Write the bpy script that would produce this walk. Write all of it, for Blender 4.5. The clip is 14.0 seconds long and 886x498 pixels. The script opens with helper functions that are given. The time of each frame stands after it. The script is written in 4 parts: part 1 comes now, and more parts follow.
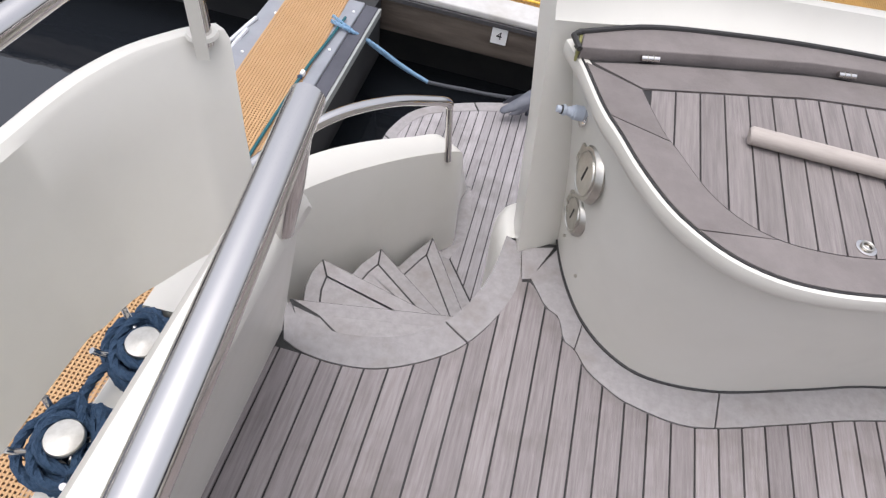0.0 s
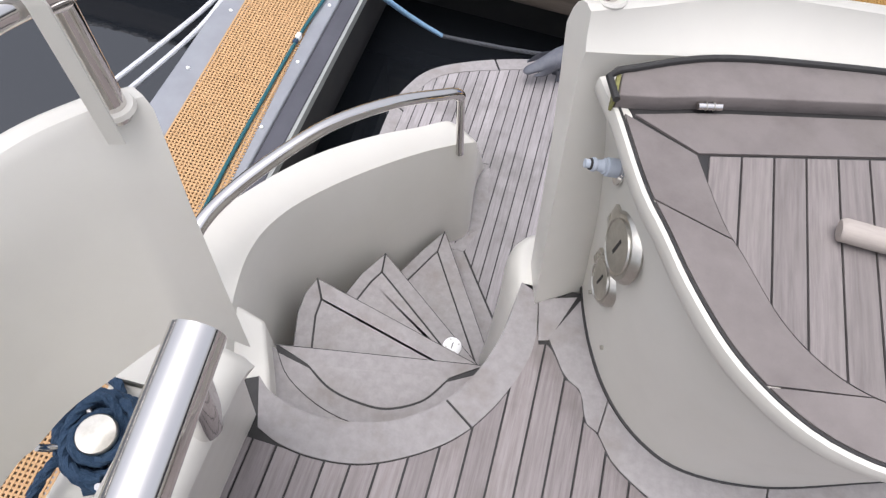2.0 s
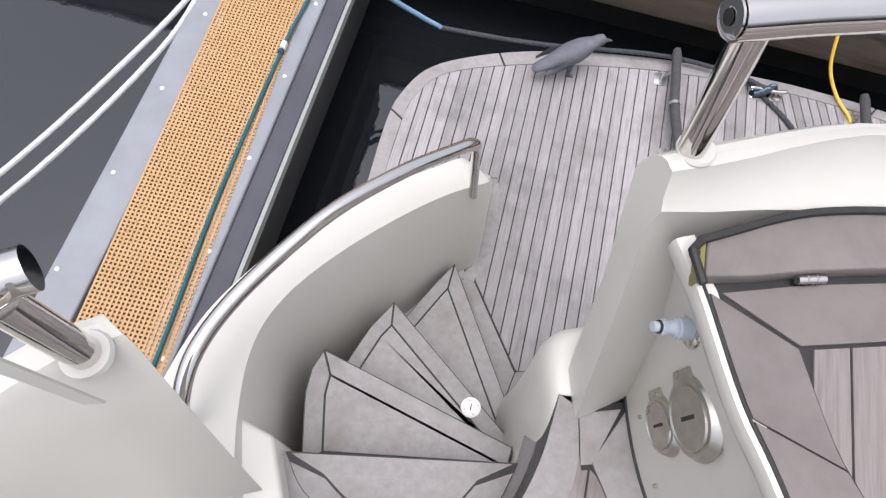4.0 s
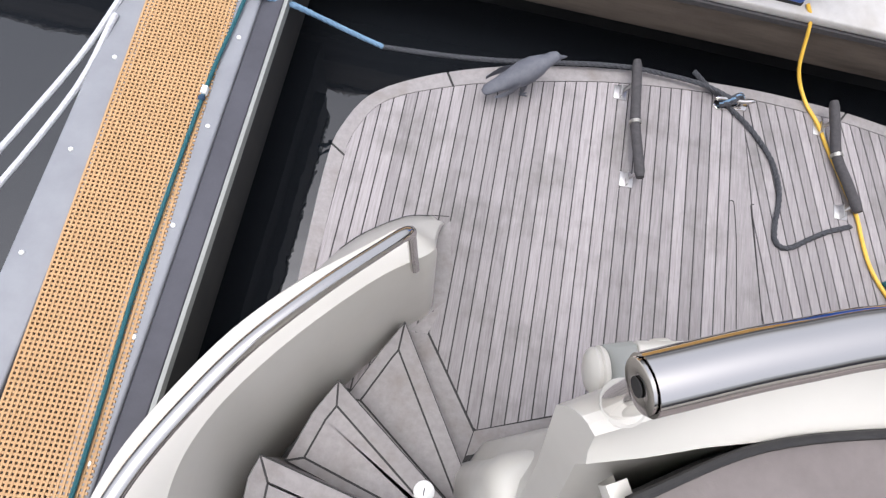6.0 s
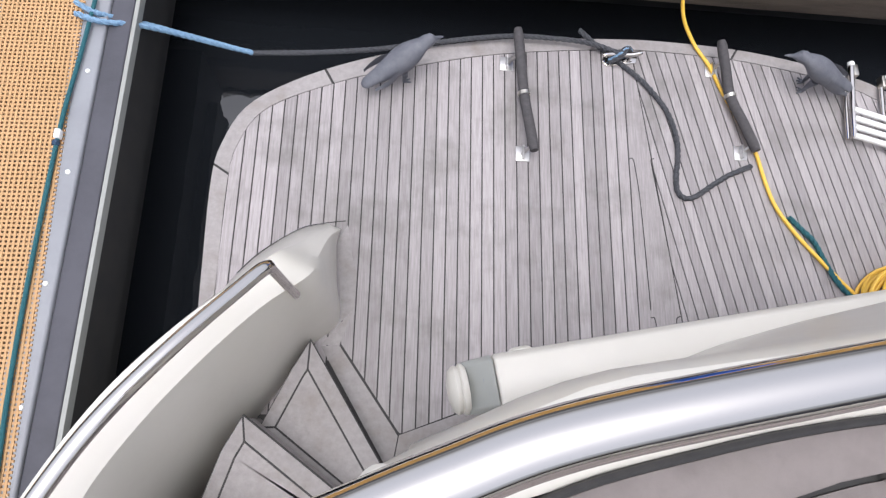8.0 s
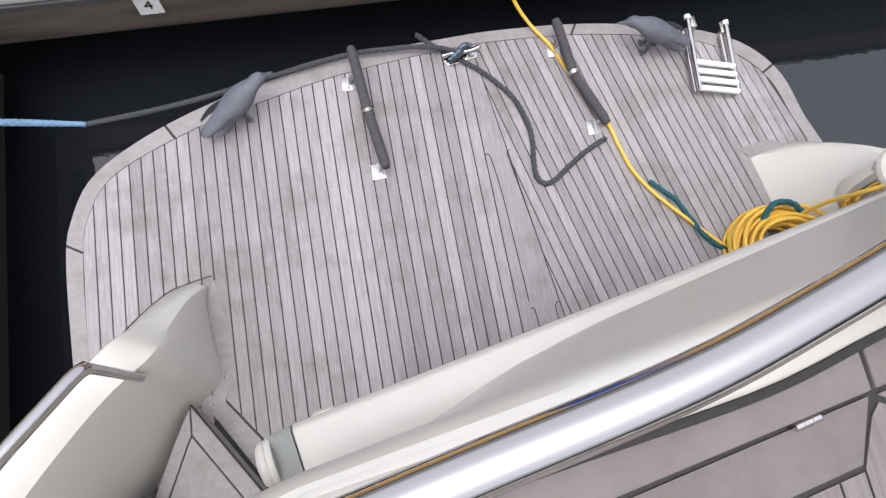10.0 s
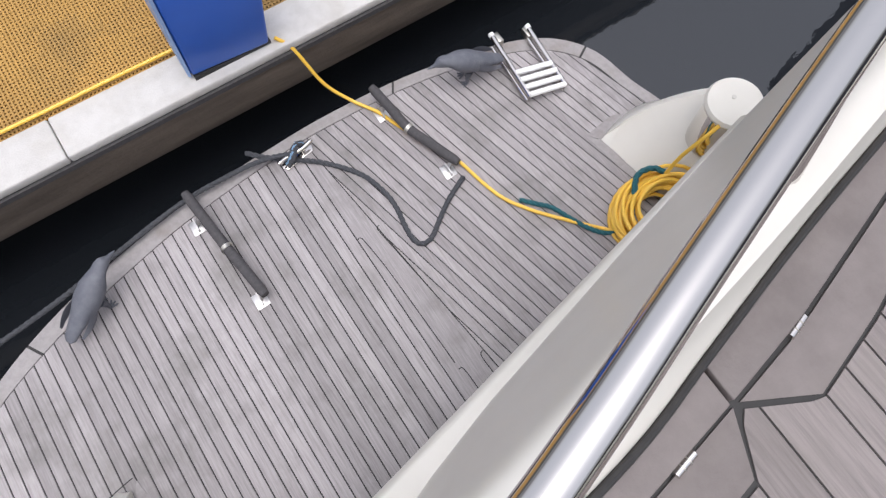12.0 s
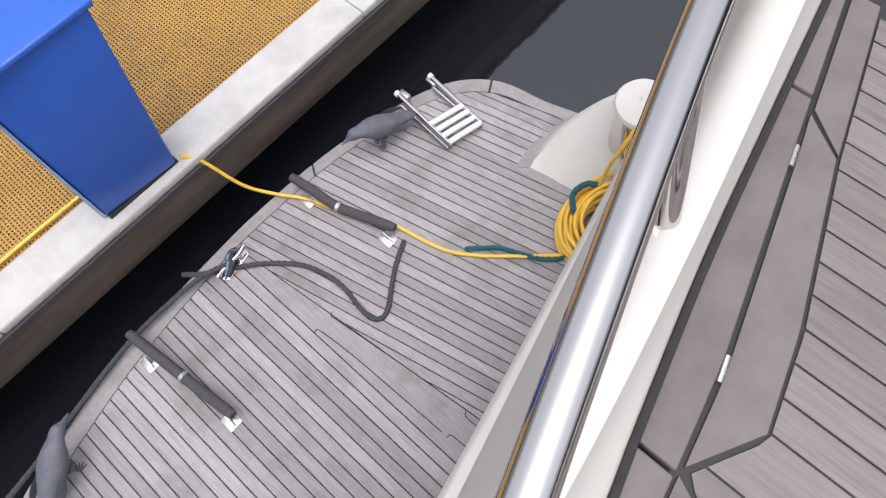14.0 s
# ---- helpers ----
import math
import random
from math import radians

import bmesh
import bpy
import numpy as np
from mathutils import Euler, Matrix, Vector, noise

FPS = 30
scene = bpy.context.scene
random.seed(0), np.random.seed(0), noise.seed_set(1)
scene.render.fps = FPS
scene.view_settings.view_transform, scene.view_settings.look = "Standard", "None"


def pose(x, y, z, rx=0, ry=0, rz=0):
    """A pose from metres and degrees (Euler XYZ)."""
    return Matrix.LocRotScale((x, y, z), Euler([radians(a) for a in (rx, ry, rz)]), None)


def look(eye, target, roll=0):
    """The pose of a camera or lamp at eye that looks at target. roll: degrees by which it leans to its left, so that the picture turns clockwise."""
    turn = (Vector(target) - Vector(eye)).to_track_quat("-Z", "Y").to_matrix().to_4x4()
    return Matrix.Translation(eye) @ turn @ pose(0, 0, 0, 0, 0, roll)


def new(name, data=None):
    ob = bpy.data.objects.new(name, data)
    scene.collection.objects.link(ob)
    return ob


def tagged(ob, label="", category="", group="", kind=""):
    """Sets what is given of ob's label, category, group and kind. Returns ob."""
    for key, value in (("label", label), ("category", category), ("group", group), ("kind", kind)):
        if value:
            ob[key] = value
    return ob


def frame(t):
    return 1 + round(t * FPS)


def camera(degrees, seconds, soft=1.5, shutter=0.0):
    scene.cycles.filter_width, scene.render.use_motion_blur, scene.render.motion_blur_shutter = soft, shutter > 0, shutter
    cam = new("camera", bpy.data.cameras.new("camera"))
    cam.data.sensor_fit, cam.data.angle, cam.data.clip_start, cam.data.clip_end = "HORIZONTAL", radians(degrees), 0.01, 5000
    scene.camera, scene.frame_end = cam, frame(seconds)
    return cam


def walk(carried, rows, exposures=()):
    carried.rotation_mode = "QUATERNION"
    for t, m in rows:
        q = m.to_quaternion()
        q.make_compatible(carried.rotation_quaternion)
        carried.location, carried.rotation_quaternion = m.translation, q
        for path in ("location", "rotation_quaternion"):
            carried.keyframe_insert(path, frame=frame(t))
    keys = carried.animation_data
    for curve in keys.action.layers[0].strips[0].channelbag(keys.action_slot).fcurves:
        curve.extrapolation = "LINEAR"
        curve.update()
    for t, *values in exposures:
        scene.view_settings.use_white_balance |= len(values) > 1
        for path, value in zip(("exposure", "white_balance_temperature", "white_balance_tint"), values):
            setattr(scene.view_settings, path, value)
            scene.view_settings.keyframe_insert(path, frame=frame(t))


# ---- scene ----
cam = camera(70.0, 14.0, soft=1.3)
PATH = [
    (0, (-0.261, 0.407, 1.472), (-0.38, 1.628, -0.108), 11.1),
    (0.5, (-0.278, 0.522, 1.453), (-0.394, 1.719, -0.145), 11.1),
    (1, (-0.275, 0.693, 1.45), (-0.399, 1.827, -0.193), 10.9),
    (1.5, (-0.277, 0.791, 1.454), (-0.409, 1.852, -0.237), 10.1),
    (2, (-0.317, 0.879, 1.447), (-0.442, 1.855, -0.294), 9.7),
    (2.5, (-0.413, 1.009, 1.462), (-0.501, 1.924, -0.314), 10.7),
    (3, (-0.487, 1.107, 1.462), (-0.537, 1.989, -0.332), 11.8),
    (3.5, (-0.515, 1.203, 1.453), (-0.543, 2.047, -0.36), 12.4),
    (4, (-0.529, 1.312, 1.455), (-0.554, 2.105, -0.381), 13.0),
    (4.2, (-0.537, 1.361, 1.452), (-0.558, 2.133, -0.393), 13.0),
    (6.5, (-0.461, 1.836, 1.463), (-0.372, 2.451, -0.397), 18.4),
    (7, (-0.398, 1.870, 1.460), (-0.296, 2.455, -0.407), 18.2),
    (8.4, (-0.16, 1.985, 1.485), (0.03, 2.53, -0.44), 19.4),
    (9.5, (0.045, 2.031, 1.515), (0.275, 2.567, -0.447), 20.5),
    (10, (0.217, 2.091, 1.568), (0.466, 2.587, -0.424), 16.7),
    (10.5, (0.293, 2.142, 1.577), (0.617, 2.618, -0.339), 17.7),
    (11, (0.373, 2.151, 1.572), (0.749, 2.639, -0.33), 15.4),
    (11.5, (0.449, 2.158, 1.568), (0.862, 2.662, -0.323), 11.1),
    (12, (0.506, 2.177, 1.584), (0.93, 2.693, -0.301), 5.6),
    (12.5, (0.565, 2.186, 1.584), (1.004, 2.715, -0.294), 1.2),
    (13, (0.627, 2.182, 1.581), (1.084, 2.728, -0.288), -2.3),
    (13.5, (0.68, 2.184, 1.581), (1.162, 2.737, -0.279), -4.9),
    (14, (0.725, 2.181, 1.579), (1.237, 2.741, -0.271), -6.6),
]
walk(cam, [(t, look(eye, target, roll)) for t, eye, target, roll in PATH],
     [(0, 0.45, 6150, 13), (4.2, 0.50, 6150, 13), (7, 0.50, 6150, 13), (9.5, 0.50, 6150, 13), (11.5, 0.32, 6150, 13), (14, 0.34, 6150, 13)])


# ---- light ----
world = bpy.data.worlds.new("sky")
scene.world = world
world.use_nodes = True
wn, wl = world.node_tree.nodes, world.node_tree.links
sky = wn.new("ShaderNodeTexSky")
sky.sky_type = "NISHITA"
sky.sun_disc = False
sky.sun_elevation = radians(82)
sky.sun_rotation = radians(215)
sky.air_density, sky.dust_density, sky.ozone_density = 1.0, 8.0, 1.0
veil = wn.new("ShaderNodeHueSaturation")
veil.inputs["Saturation"].default_value = 0.35
wl.new(sky.outputs[0], veil.inputs["Color"])
wl.new(veil.outputs[0], wn["Background"].inputs[0])
wn["Background"].inputs[1].default_value = 0.15
sun = new("sun", bpy.data.lights.new("sun", "SUN"))
sun.data.energy, sun.data.angle, sun.data.color = 0.62, radians(172), (0.96, 0.96, 1.0)
sun.matrix_world = look((-0.3, 1.0, 5), (0, 0, 0))


# ---- materials ----
def mat(name, colour, rough=0.5, metal=0.0, var=None, scale=(6, 6, 6), amount=0.5, bump=0.0, bump_scale=40.0, spec=0.5,
        stain=None, stain_scale=3.0, stain_amount=0.4, obj_var=0.0, rough_var=0.0):
    """A procedural surface: base colour, a finer variation towards var, a broad stain, relief."""
    m = bpy.data.materials.new(name)
    m.use_nodes = True
    n, l = m.node_tree.nodes, m.node_tree.links
    b = n["Principled BSDF"]
    b.inputs["Roughness"].default_value = rough
    b.inputs["Metallic"].default_value = metal
    b.inputs["Specular IOR Level"].default_value = spec
    tc = n.new("ShaderNodeTexCoord")
    geo = n.new("ShaderNodeNewGeometry")
    rgb = n.new("ShaderNodeRGB")
    rgb.outputs[0].default_value = (*colour, 1)
    out = rgb.outputs[0]

    def noise_at(sc, detail=6.0):
        mp = n.new("ShaderNodeMapping")
        mp.inputs["Scale"].default_value = sc
        l.new(geo.outputs["Position"], mp.inputs["Vector"])
        t = n.new("ShaderNodeTexNoise")
        t.inputs["Scale"].default_value = 1.0
        t.inputs["Detail"].default_value = detail
        t.inputs["Roughness"].default_value = 0.62
        l.new(mp.outputs[0], t.inputs["Vector"])
        return t

    def blend(out, other, fac, lo, hi, amt):
        r = n.new("ShaderNodeMapRange")
        r.inputs["From Min"].default_value, r.inputs["From Max"].default_value = lo, hi
        r.inputs["To Min"].default_value, r.inputs["To Max"].default_value = 0.0, amt
        l.new(fac, r.inputs["Value"])
        x = n.new("ShaderNodeMix")
        x.data_type = "RGBA"
        x.inputs[7].default_value = (*other, 1)
        l.new(r.outputs[0], x.inputs[0])
        l.new(out, x.inputs[6])
        return x.outputs[2]

    if var:
        t = noise_at(scale)
        out = blend(out, var, t.outputs[0], 0.38, 0.68, amount)
    if stain:
        t2 = noise_at((stain_scale,) * 3, 4.0)
        out = blend(out, stain, t2.outputs[0], 0.5, 0.72, stain_amount)
    if obj_var:
        info = n.new("ShaderNodeObjectInfo")
        r = n.new("ShaderNodeMapRange")
        r.inputs["To Min"].default_value, r.inputs["To Max"].default_value = 1 - obj_var, 1 + obj_var
        l.new(info.outputs["Random"], r.inputs["Value"])
        h = n.new("ShaderNodeHueSaturation")
        l.new(r.outputs[0], h.inputs["Value"])
        l.new(out, h.inputs["Color"])
        out = h.outputs[0]
    l.new(out, b.inputs["Base Color"])
    if rough_var:
        t3 = noise_at((9, 9, 9), 5.0)
        r = n.new("ShaderNodeMapRange")
        r.inputs["To Min"].default_value, r.inputs["To Max"].default_value = rough - rough_var, rough + rough_var
        l.new(t3.outputs[0], r.inputs["Value"])
        l.new(r.outputs[0], b.inputs["Roughness"])
    if bump:
        t4 = noise_at((bump_scale,) * 3 if not isinstance(bump_scale, tuple) else bump_scale)
        bp = n.new("ShaderNodeBump")
        bp.inputs["Strength"].default_value = bump
        bp.inputs["Distance"].default_value = 0.004
        l.new(t4.outputs[0], bp.inputs["Height"])
        l.new(bp.outputs[0], b.inputs["Normal"])
    return m


TEAK = mat("weathered_teak", (0.37, 0.345, 0.345), 0.75, var=(0.26, 0.24, 0.24), scale=(130, 7, 60), amount=0.9, bump=0.45,
           bump_scale=(300, 14, 80), spec=0.25, stain=(0.18, 0.172, 0.16), stain_scale=4.5, stain_amount=0.65, obj_var=0.16)
TEAK_X = mat("weathered_teak_trim", (0.325, 0.305, 0.30), 0.72, var=(0.235, 0.22, 0.215), scale=(40, 40, 40), amount=0.6, bump=0.3,
             bump_scale=(60, 60, 60), spec=0.25, stain=(0.21, 0.185, 0.165), stain_scale=6, stain_amount=0.6, obj_var=0.07)
TEAK_B = mat("bench_teak", (0.235, 0.208, 0.198), 0.7, var=(0.155, 0.136, 0.13), scale=(130, 7, 60), amount=0.85, bump=0.4,
             bump_scale=(300, 14, 80), spec=0.3, stain=(0.19, 0.17, 0.155), stain_scale=5, stain_amount=0.5, obj_var=0.1)
TEAK_BX = mat("bench_teak_trim", (0.195, 0.172, 0.163), 0.7, var=(0.14, 0.122, 0.115), scale=(12, 12, 12), amount=0.7, bump=0.3,
              bump_scale=(90, 90, 90), spec=0.3, stain=(0.18, 0.16, 0.145), stain_scale=5, stain_amount=0.6, obj_var=0.07)
TEAK_D = mat("cockpit_teak", (0.285, 0.255, 0.25), 0.75, var=(0.20, 0.175, 0.17), scale=(130, 7, 60), amount=0.9, bump=0.45,
             bump_scale=(300, 14, 80), spec=0.25, stain=(0.16, 0.14, 0.125), stain_scale=4.5, stain_amount=0.65, obj_var=0.14)
MOSS = mat("mossy_end_grain", (0.20, 0.19, 0.06), 0.9, var=(0.30, 0.29, 0.14), scale=(60, 60, 60), amount=0.8, bump=0.5, bump_scale=150)
CAULK = mat("black_caulking", (0.018, 0.017, 0.017), 0.6, var=(0.035, 0.033, 0.03), scale=(40, 40, 40))
GEL = mat("white_gelcoat", (0.62, 0.60, 0.545), 0.32, var=(0.585, 0.565, 0.50), scale=(2.2, 2.2, 2.2), amount=0.6,
          stain=(0.54, 0.52, 0.48), stain_scale=9, stain_amount=0.18, rough_var=0.08)
# warm base colour carries brownish reflections of the surroundings
STEEL = mat("polished_stainless", (0.66, 0.635, 0.61), 0.06, 1.0, rough_var=0.03)
DULL = mat("dull_nickel", (0.55, 0.53, 0.48), 0.3, 1.0, var=(0.42, 0.4, 0.35), scale=(50, 50, 50), amount=0.7, rough_var=0.1)
BRUSHED = mat("brushed_steel", (0.62, 0.61, 0.60), 0.38, 1.0, var=(0.48, 0.47, 0.46), scale=(60, 60, 60), amount=0.7, rough_var=0.08)
RUBBER = mat("grey_foam_rubber", (0.055, 0.052, 0.055), 0.8, var=(0.09, 0.085, 0.085), scale=(60, 60, 60), amount=0.6, bump=0.4, bump_scale=250)
ORANGE = mat("orange_grating_plastic", (0.48, 0.29, 0.135), 0.6, var=(0.41, 0.24, 0.10), scale=(5, 5, 5), amount=0.6)
ALU = mat("grey_aluminium", (0.27, 0.28, 0.30), 0.6, 0.0, var=(0.21, 0.215, 0.235), scale=(7, 7, 7), amount=0.6, rough_var=0.1)
ORANGE_D = mat("mossy_orange_grating_plastic", (0.40, 0.225, 0.05), 0.6, var=(0.27, 0.15, 0.035), scale=(2.2, 2.2, 2.2), amount=0.8,
               stain=(0.20, 0.125, 0.04), stain_scale=1.6, stain_amount=0.75)
CONC = mat("pale_concrete", (0.54, 0.525, 0.50), 0.85, var=(0.44, 0.425, 0.40), scale=(14, 14, 14), amount=0.7, bump=0.4, bump_scale=120,
           stain=(0.36, 0.33, 0.28), stain_scale=3, stain_amount=0.5)
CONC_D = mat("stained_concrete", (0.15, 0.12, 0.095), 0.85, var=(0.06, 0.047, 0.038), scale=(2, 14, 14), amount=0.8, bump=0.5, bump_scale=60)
SLATE = mat("dark_slate_rubber", (0.075, 0.075, 0.09), 0.7, var=(0.05, 0.05, 0.06), scale=(5, 5, 5), amount=0.7, bump=0.2, bump_scale=80)
HULLD = mat("dark_pontoon_side", (0.02, 0.02, 0.021), 0.7, var=(0.035, 0.033, 0.03), scale=(9, 9, 9))
BLUE = mat("blue_painted_steel", (0.03, 0.12, 0.52), 0.35, var=(0.025, 0.10, 0.46), scale=(4, 4, 4), amount=0.5)
BLUE_L = mat("light_blue_edge", (0.22, 0.33, 0.55), 0.4)
ROPE_B = mat("pale_blue_rope", (0.22, 0.36, 0.5), 0.85, var=(0.12, 0.22, 0.36), scale=(90, 90, 90), amount=0.9, bump=0.8, bump_scale=200)
ROPE_N = mat("navy_rope", (0.02, 0.05, 0.10), 0.9, var=(0.05, 0.09, 0.15), scale=(120, 120, 120), amount=0.9, bump=0.9, bump_scale=250)
ROPE_D = mat("dark_grey_rope", (0.045, 0.048, 0.055), 0.9, var=(0.09, 0.092, 0.1), scale=(140, 140, 140), amount=0.9, bump=0.9, bump_scale=260)
ROPE_W = mat("white_rope", (0.62, 0.63, 0.65), 0.85, var=(0.45, 0.46, 0.48), scale=(90, 90, 90), amount=0.8, bump=0.6, bump_scale=200)
TEAL = mat("teal_rope", (0.015, 0.09, 0.11), 0.9, var=(0.03, 0.14, 0.16), scale=(120, 120, 120), amount=0.8, bump=0.8, bump_scale=250)
HOSE = mat("yellow_hose_plastic", (0.82, 0.52, 0.07), 0.4, var=(0.74, 0.42, 0.04), scale=(20, 20, 20), amount=0.5)
LEAD = mat("blue_lead", (0.02, 0.09, 0.16), 0.5)
BIRD = mat("grey_decoy_plastic", (0.10, 0.105, 0.125), 0.6, var=(0.15, 0.155, 0.175), scale=(25, 25, 25), amount=0.7, bump=0.4, bump_scale=90)
WOOD = mat("pale_worn_wood", (0.42, 0.37, 0.33), 0.7, var=(0.34, 0.30, 0.27), scale=(20, 160, 160), amount=0.7)
WHITE = mat("white_plastic", (0.8, 0.8, 0.78), 0.4)
INK = mat("black_ink", (0.02, 0.02, 0.02), 0.6)
GREY = mat("grey_end_cap", (0.30, 0.31, 0.29), 0.5, var=(0.25, 0.26, 0.24), scale=(12, 12, 12))
HOSEGREY = mat("pale_grey_plastic", (0.42, 0.46, 0.52), 0.45)

WATER = bpy.data.materials.new("harbour_water")
WATER.use_nodes = True
wnn, wnl = WATER.node_tree.nodes, WATER.node_tree.links
wb = wnn["Principled BSDF"]
wb.inputs["Base Color"].default_value = (0.012, 0.014, 0.017, 1)
wb.inputs["Roughness"].default_value = 0.012
wb.inputs["IOR"].default_value = 1.75
wt = wnn.new("ShaderNodeTexNoise")
wg = wnn.new("ShaderNodeNewGeometry")
wt.inputs["Scale"].default_value, wt.inputs["Detail"].default_value = 5.0, 4.0
wnl.new(wg.outputs["Position"], wt.inputs["Vector"])
wbp = wnn.new("ShaderNodeBump")
wbp.inputs["Strength"].default_value, wbp.inputs["Distance"].default_value = 0.10, 0.02
wnl.new(wt.outputs[0], wbp.inputs["Height"])
wnl.new(wbp.outputs[0], wb.inputs["Normal"])


# ---- mesh tools ----
def finish(name, bm, material, parent=None, smooth=False, label="", bevel=0.0, seg=2):
    bmesh.ops.recalc_face_normals(bm, faces=bm.faces)
    me = bpy.data.meshes.new(name)
    bm.to_mesh(me)
    bm.free()
    me.materials.append(material)
    if smooth:
        me.shade_smooth()
        me.set_sharp_from_angle(angle=radians(40))
    ob = new(name, me)
    if parent is not None:
        ob.parent = parent
    if bevel:
        b = ob.modifiers.new("bevel", "BEVEL")
        b.width, b.segments, b.limit_method = bevel, seg, "ANGLE"
        me.shade_smooth()
    if label:
        tagged(ob, label)
    return ob


def part(name, bm, material, parent, label="", smooth=False, bevel=0.0, seg=2):
    return finish(name, bm, material, parent, smooth, label, bevel, seg)


def empty(name, label="", category="", group="", kind="", at=(0, 0, 0)):
    return tagged(new(name), label, category, group, kind)


def spline(pts, n=8, closed=False):
    """Points of a smooth curve through pts."""
    P = [Vector(p) for p in pts]
    m = len(P)
    out = []
    for i in range(m if closed else m - 1):
        p0 = P[i - 1] if (closed or i > 0) else P[0] * 2 - P[1]
        p1, p2 = P[i], P[(i + 1) % m]
        p3 = P[(i + 2) % m] if (closed or i + 2 < m) else P[-1] * 2 - P[-2]
        for k in range(n):
            u = k / n
            out.append(0.5 * ((2 * p1) + (p2 - p0) * u + (2 * p0 - 5 * p1 + 4 * p2 - p3) * u * u + (3 * p1 - p0 - 3 * p2 + p3) * u ** 3))
    if not closed:
        out.append(P[-1])
    return out


def y_on(curve, x):
    """y of a plan curve (ascending x) at x."""
    for a, b in zip(curve, curve[1:]):
        if a[0] <= x <= b[0]:
            return a[1] + (b[1] - a[1]) * (x - a[0]) / max(1e-9, b[0] - a[0])
    return curve[0][1] if x < curve[0][0] else curve[-1][1]


def prism(poly, z0, z1, bm=None):
    """A plan polygon raised from z0 to z1."""
    bm = bm or bmesh.new()
    lo = [bm.verts.new((p[0], p[1], z0)) for p in poly]
    hi = [bm.verts.new((p[0], p[1], z1)) for p in poly]
    n = len(poly)
    bm.faces.new(hi)
    bm.faces.new(lo[::-1])
    for i in range(n):
        bm.faces.new((lo[i], lo[(i + 1) % n], hi[(i + 1) % n], hi[i]))
    return bm


def box(x0, x1, y0, y1, z0, z1, bm=None):
    return prism([(x0, y0), (x1, y0), (x1, y1), (x0, y1)], z0, z1, bm)


def loft(rings, bm=None, closed=False, cap=True):
    """Joins rings of points (each a list of the same length)."""
    bm = bm or bmesh.new()
    vs = [[bm.verts.new(p) for p in r] for r in rings]
    n = len(rings[0])
    for a, b in zip(vs, vs[1:]):
        for i in range(n if closed else n - 1):
            j = (i + 1) % n
            bm.faces.new((a[i], a[j], b[j], b[i]))
    if cap and closed:
        bm.faces.new(vs[0])
        bm.faces.new(vs[-1][::-1])
    return bm


def tube(pts, r, n=10, bm=None, cap=True):
    """A round bar along a line of points; r is one radius or one a point."""
    P = [Vector(p) for p in pts]
    R = r if isinstance(r, (list, tuple)) else [r] * len(P)
    rings = []
    up = None
    for i, p in enumerate(P):
        d = (P[min(i + 1, len(P) - 1)] - P[max(i - 1, 0)]).normalized()
        if up is None:
            up = Vector((0, 0, 1)) if abs(d.z) < 0.9 else Vector((1, 0, 0))
        a = (up - d * up.dot(d)).normalized()
        up = a
        b = d.cross(a)
        rings.append([p + (a * math.cos(2 * math.pi * k / n) + b * math.sin(2 * math.pi * k / n)) * R[i] for k in range(n)])
    return loft(rings, bm, True, cap)


def lathe(profile, centre=(0, 0, 0), axis=(0, 0, 1), n=24, bm=None):
    """A turned shape: profile of (radius, height) along axis from centre."""
    q = Vector((0, 0, 1)).rotation_difference(Vector(axis).normalized())
    c = Vector(centre)
    rings = [[c + q @ Vector((r * math.cos(2 * math.pi * k / n), r * math.sin(2 * math.pi * k / n), h)) for k in range(n)] for r, h in profile]
    return loft(rings, bm, True, True)


def strip(a, b, z0, z1, bm=None):
    """A flat band between two plan lines of equal length."""
    return prism(list(a) + list(b)[::-1], z0, z1, bm)


def resample(pts, n):
    P = [Vector((p[0], p[1])) for p in pts]
    L = [0.0]
    for a, b in zip(P, P[1:]):
        L.append(L[-1] + (b - a).length)
    out = []
    for k in range(n):
        s = L[-1] * k / (n - 1)
        i = max(j for j in range(len(P)) if L[j] <= s + 1e-9)
        i = min(i, len(P) - 2)
        u = (s - L[i]) / max(1e-9, L[i + 1] - L[i])
        out.append(P[i].lerp(P[i + 1], u))
    return out


def bands(name, a, b, cuts, z0, z1, parent, material, gap=0.005, steps=24):
    """A bent border between plan lines a and b, cut into boards at the given fractions."""
    A, B = resample(a, 961), resample(b, 961)
    C = [0.0, *cuts, 1.0]
    half = max(1, round(960 * gap / 2 / sum((q - p).length for p, q in zip(A, A[1:]))))
    for u, v in zip(C, C[1:]):
        i0, i1 = round(u * 960) + (half if u > 0 else 0), round(v * 960) - (half if v < 1 else 0)
        k = max(2, round(steps * (v - u)) + 2)
        idx = [round(i0 + (i1 - i0) * q / (k - 1)) for q in range(k)]
        part(name, strip([A[i] for i in idx], [B[i] for i in idx], z0, z1), material, parent)


def boards(xs, lo, hi, z0, z1, parent, material, seam=0.0045, name="plank", samples=5):
    """Straight planks along y between the plan lines lo(x) and hi(x)."""
    for x0, x1 in zip(xs, xs[1:]):
        a, b = x0 + seam / 2, x1 - seam / 2
        q = [a + (b - a) * k / (samples - 1) for k in range(samples)]
        if any(hi(x) - lo(x) < 0.012 for x in q):
            q = [x for x in q if hi(x) - lo(x) > 0.012]
            if len(q) < 2:
                continue
        part(name, prism([(x, lo(x)) for x in q] + [(x, hi(x)) for x in q[::-1]], z0, z1), material, parent)


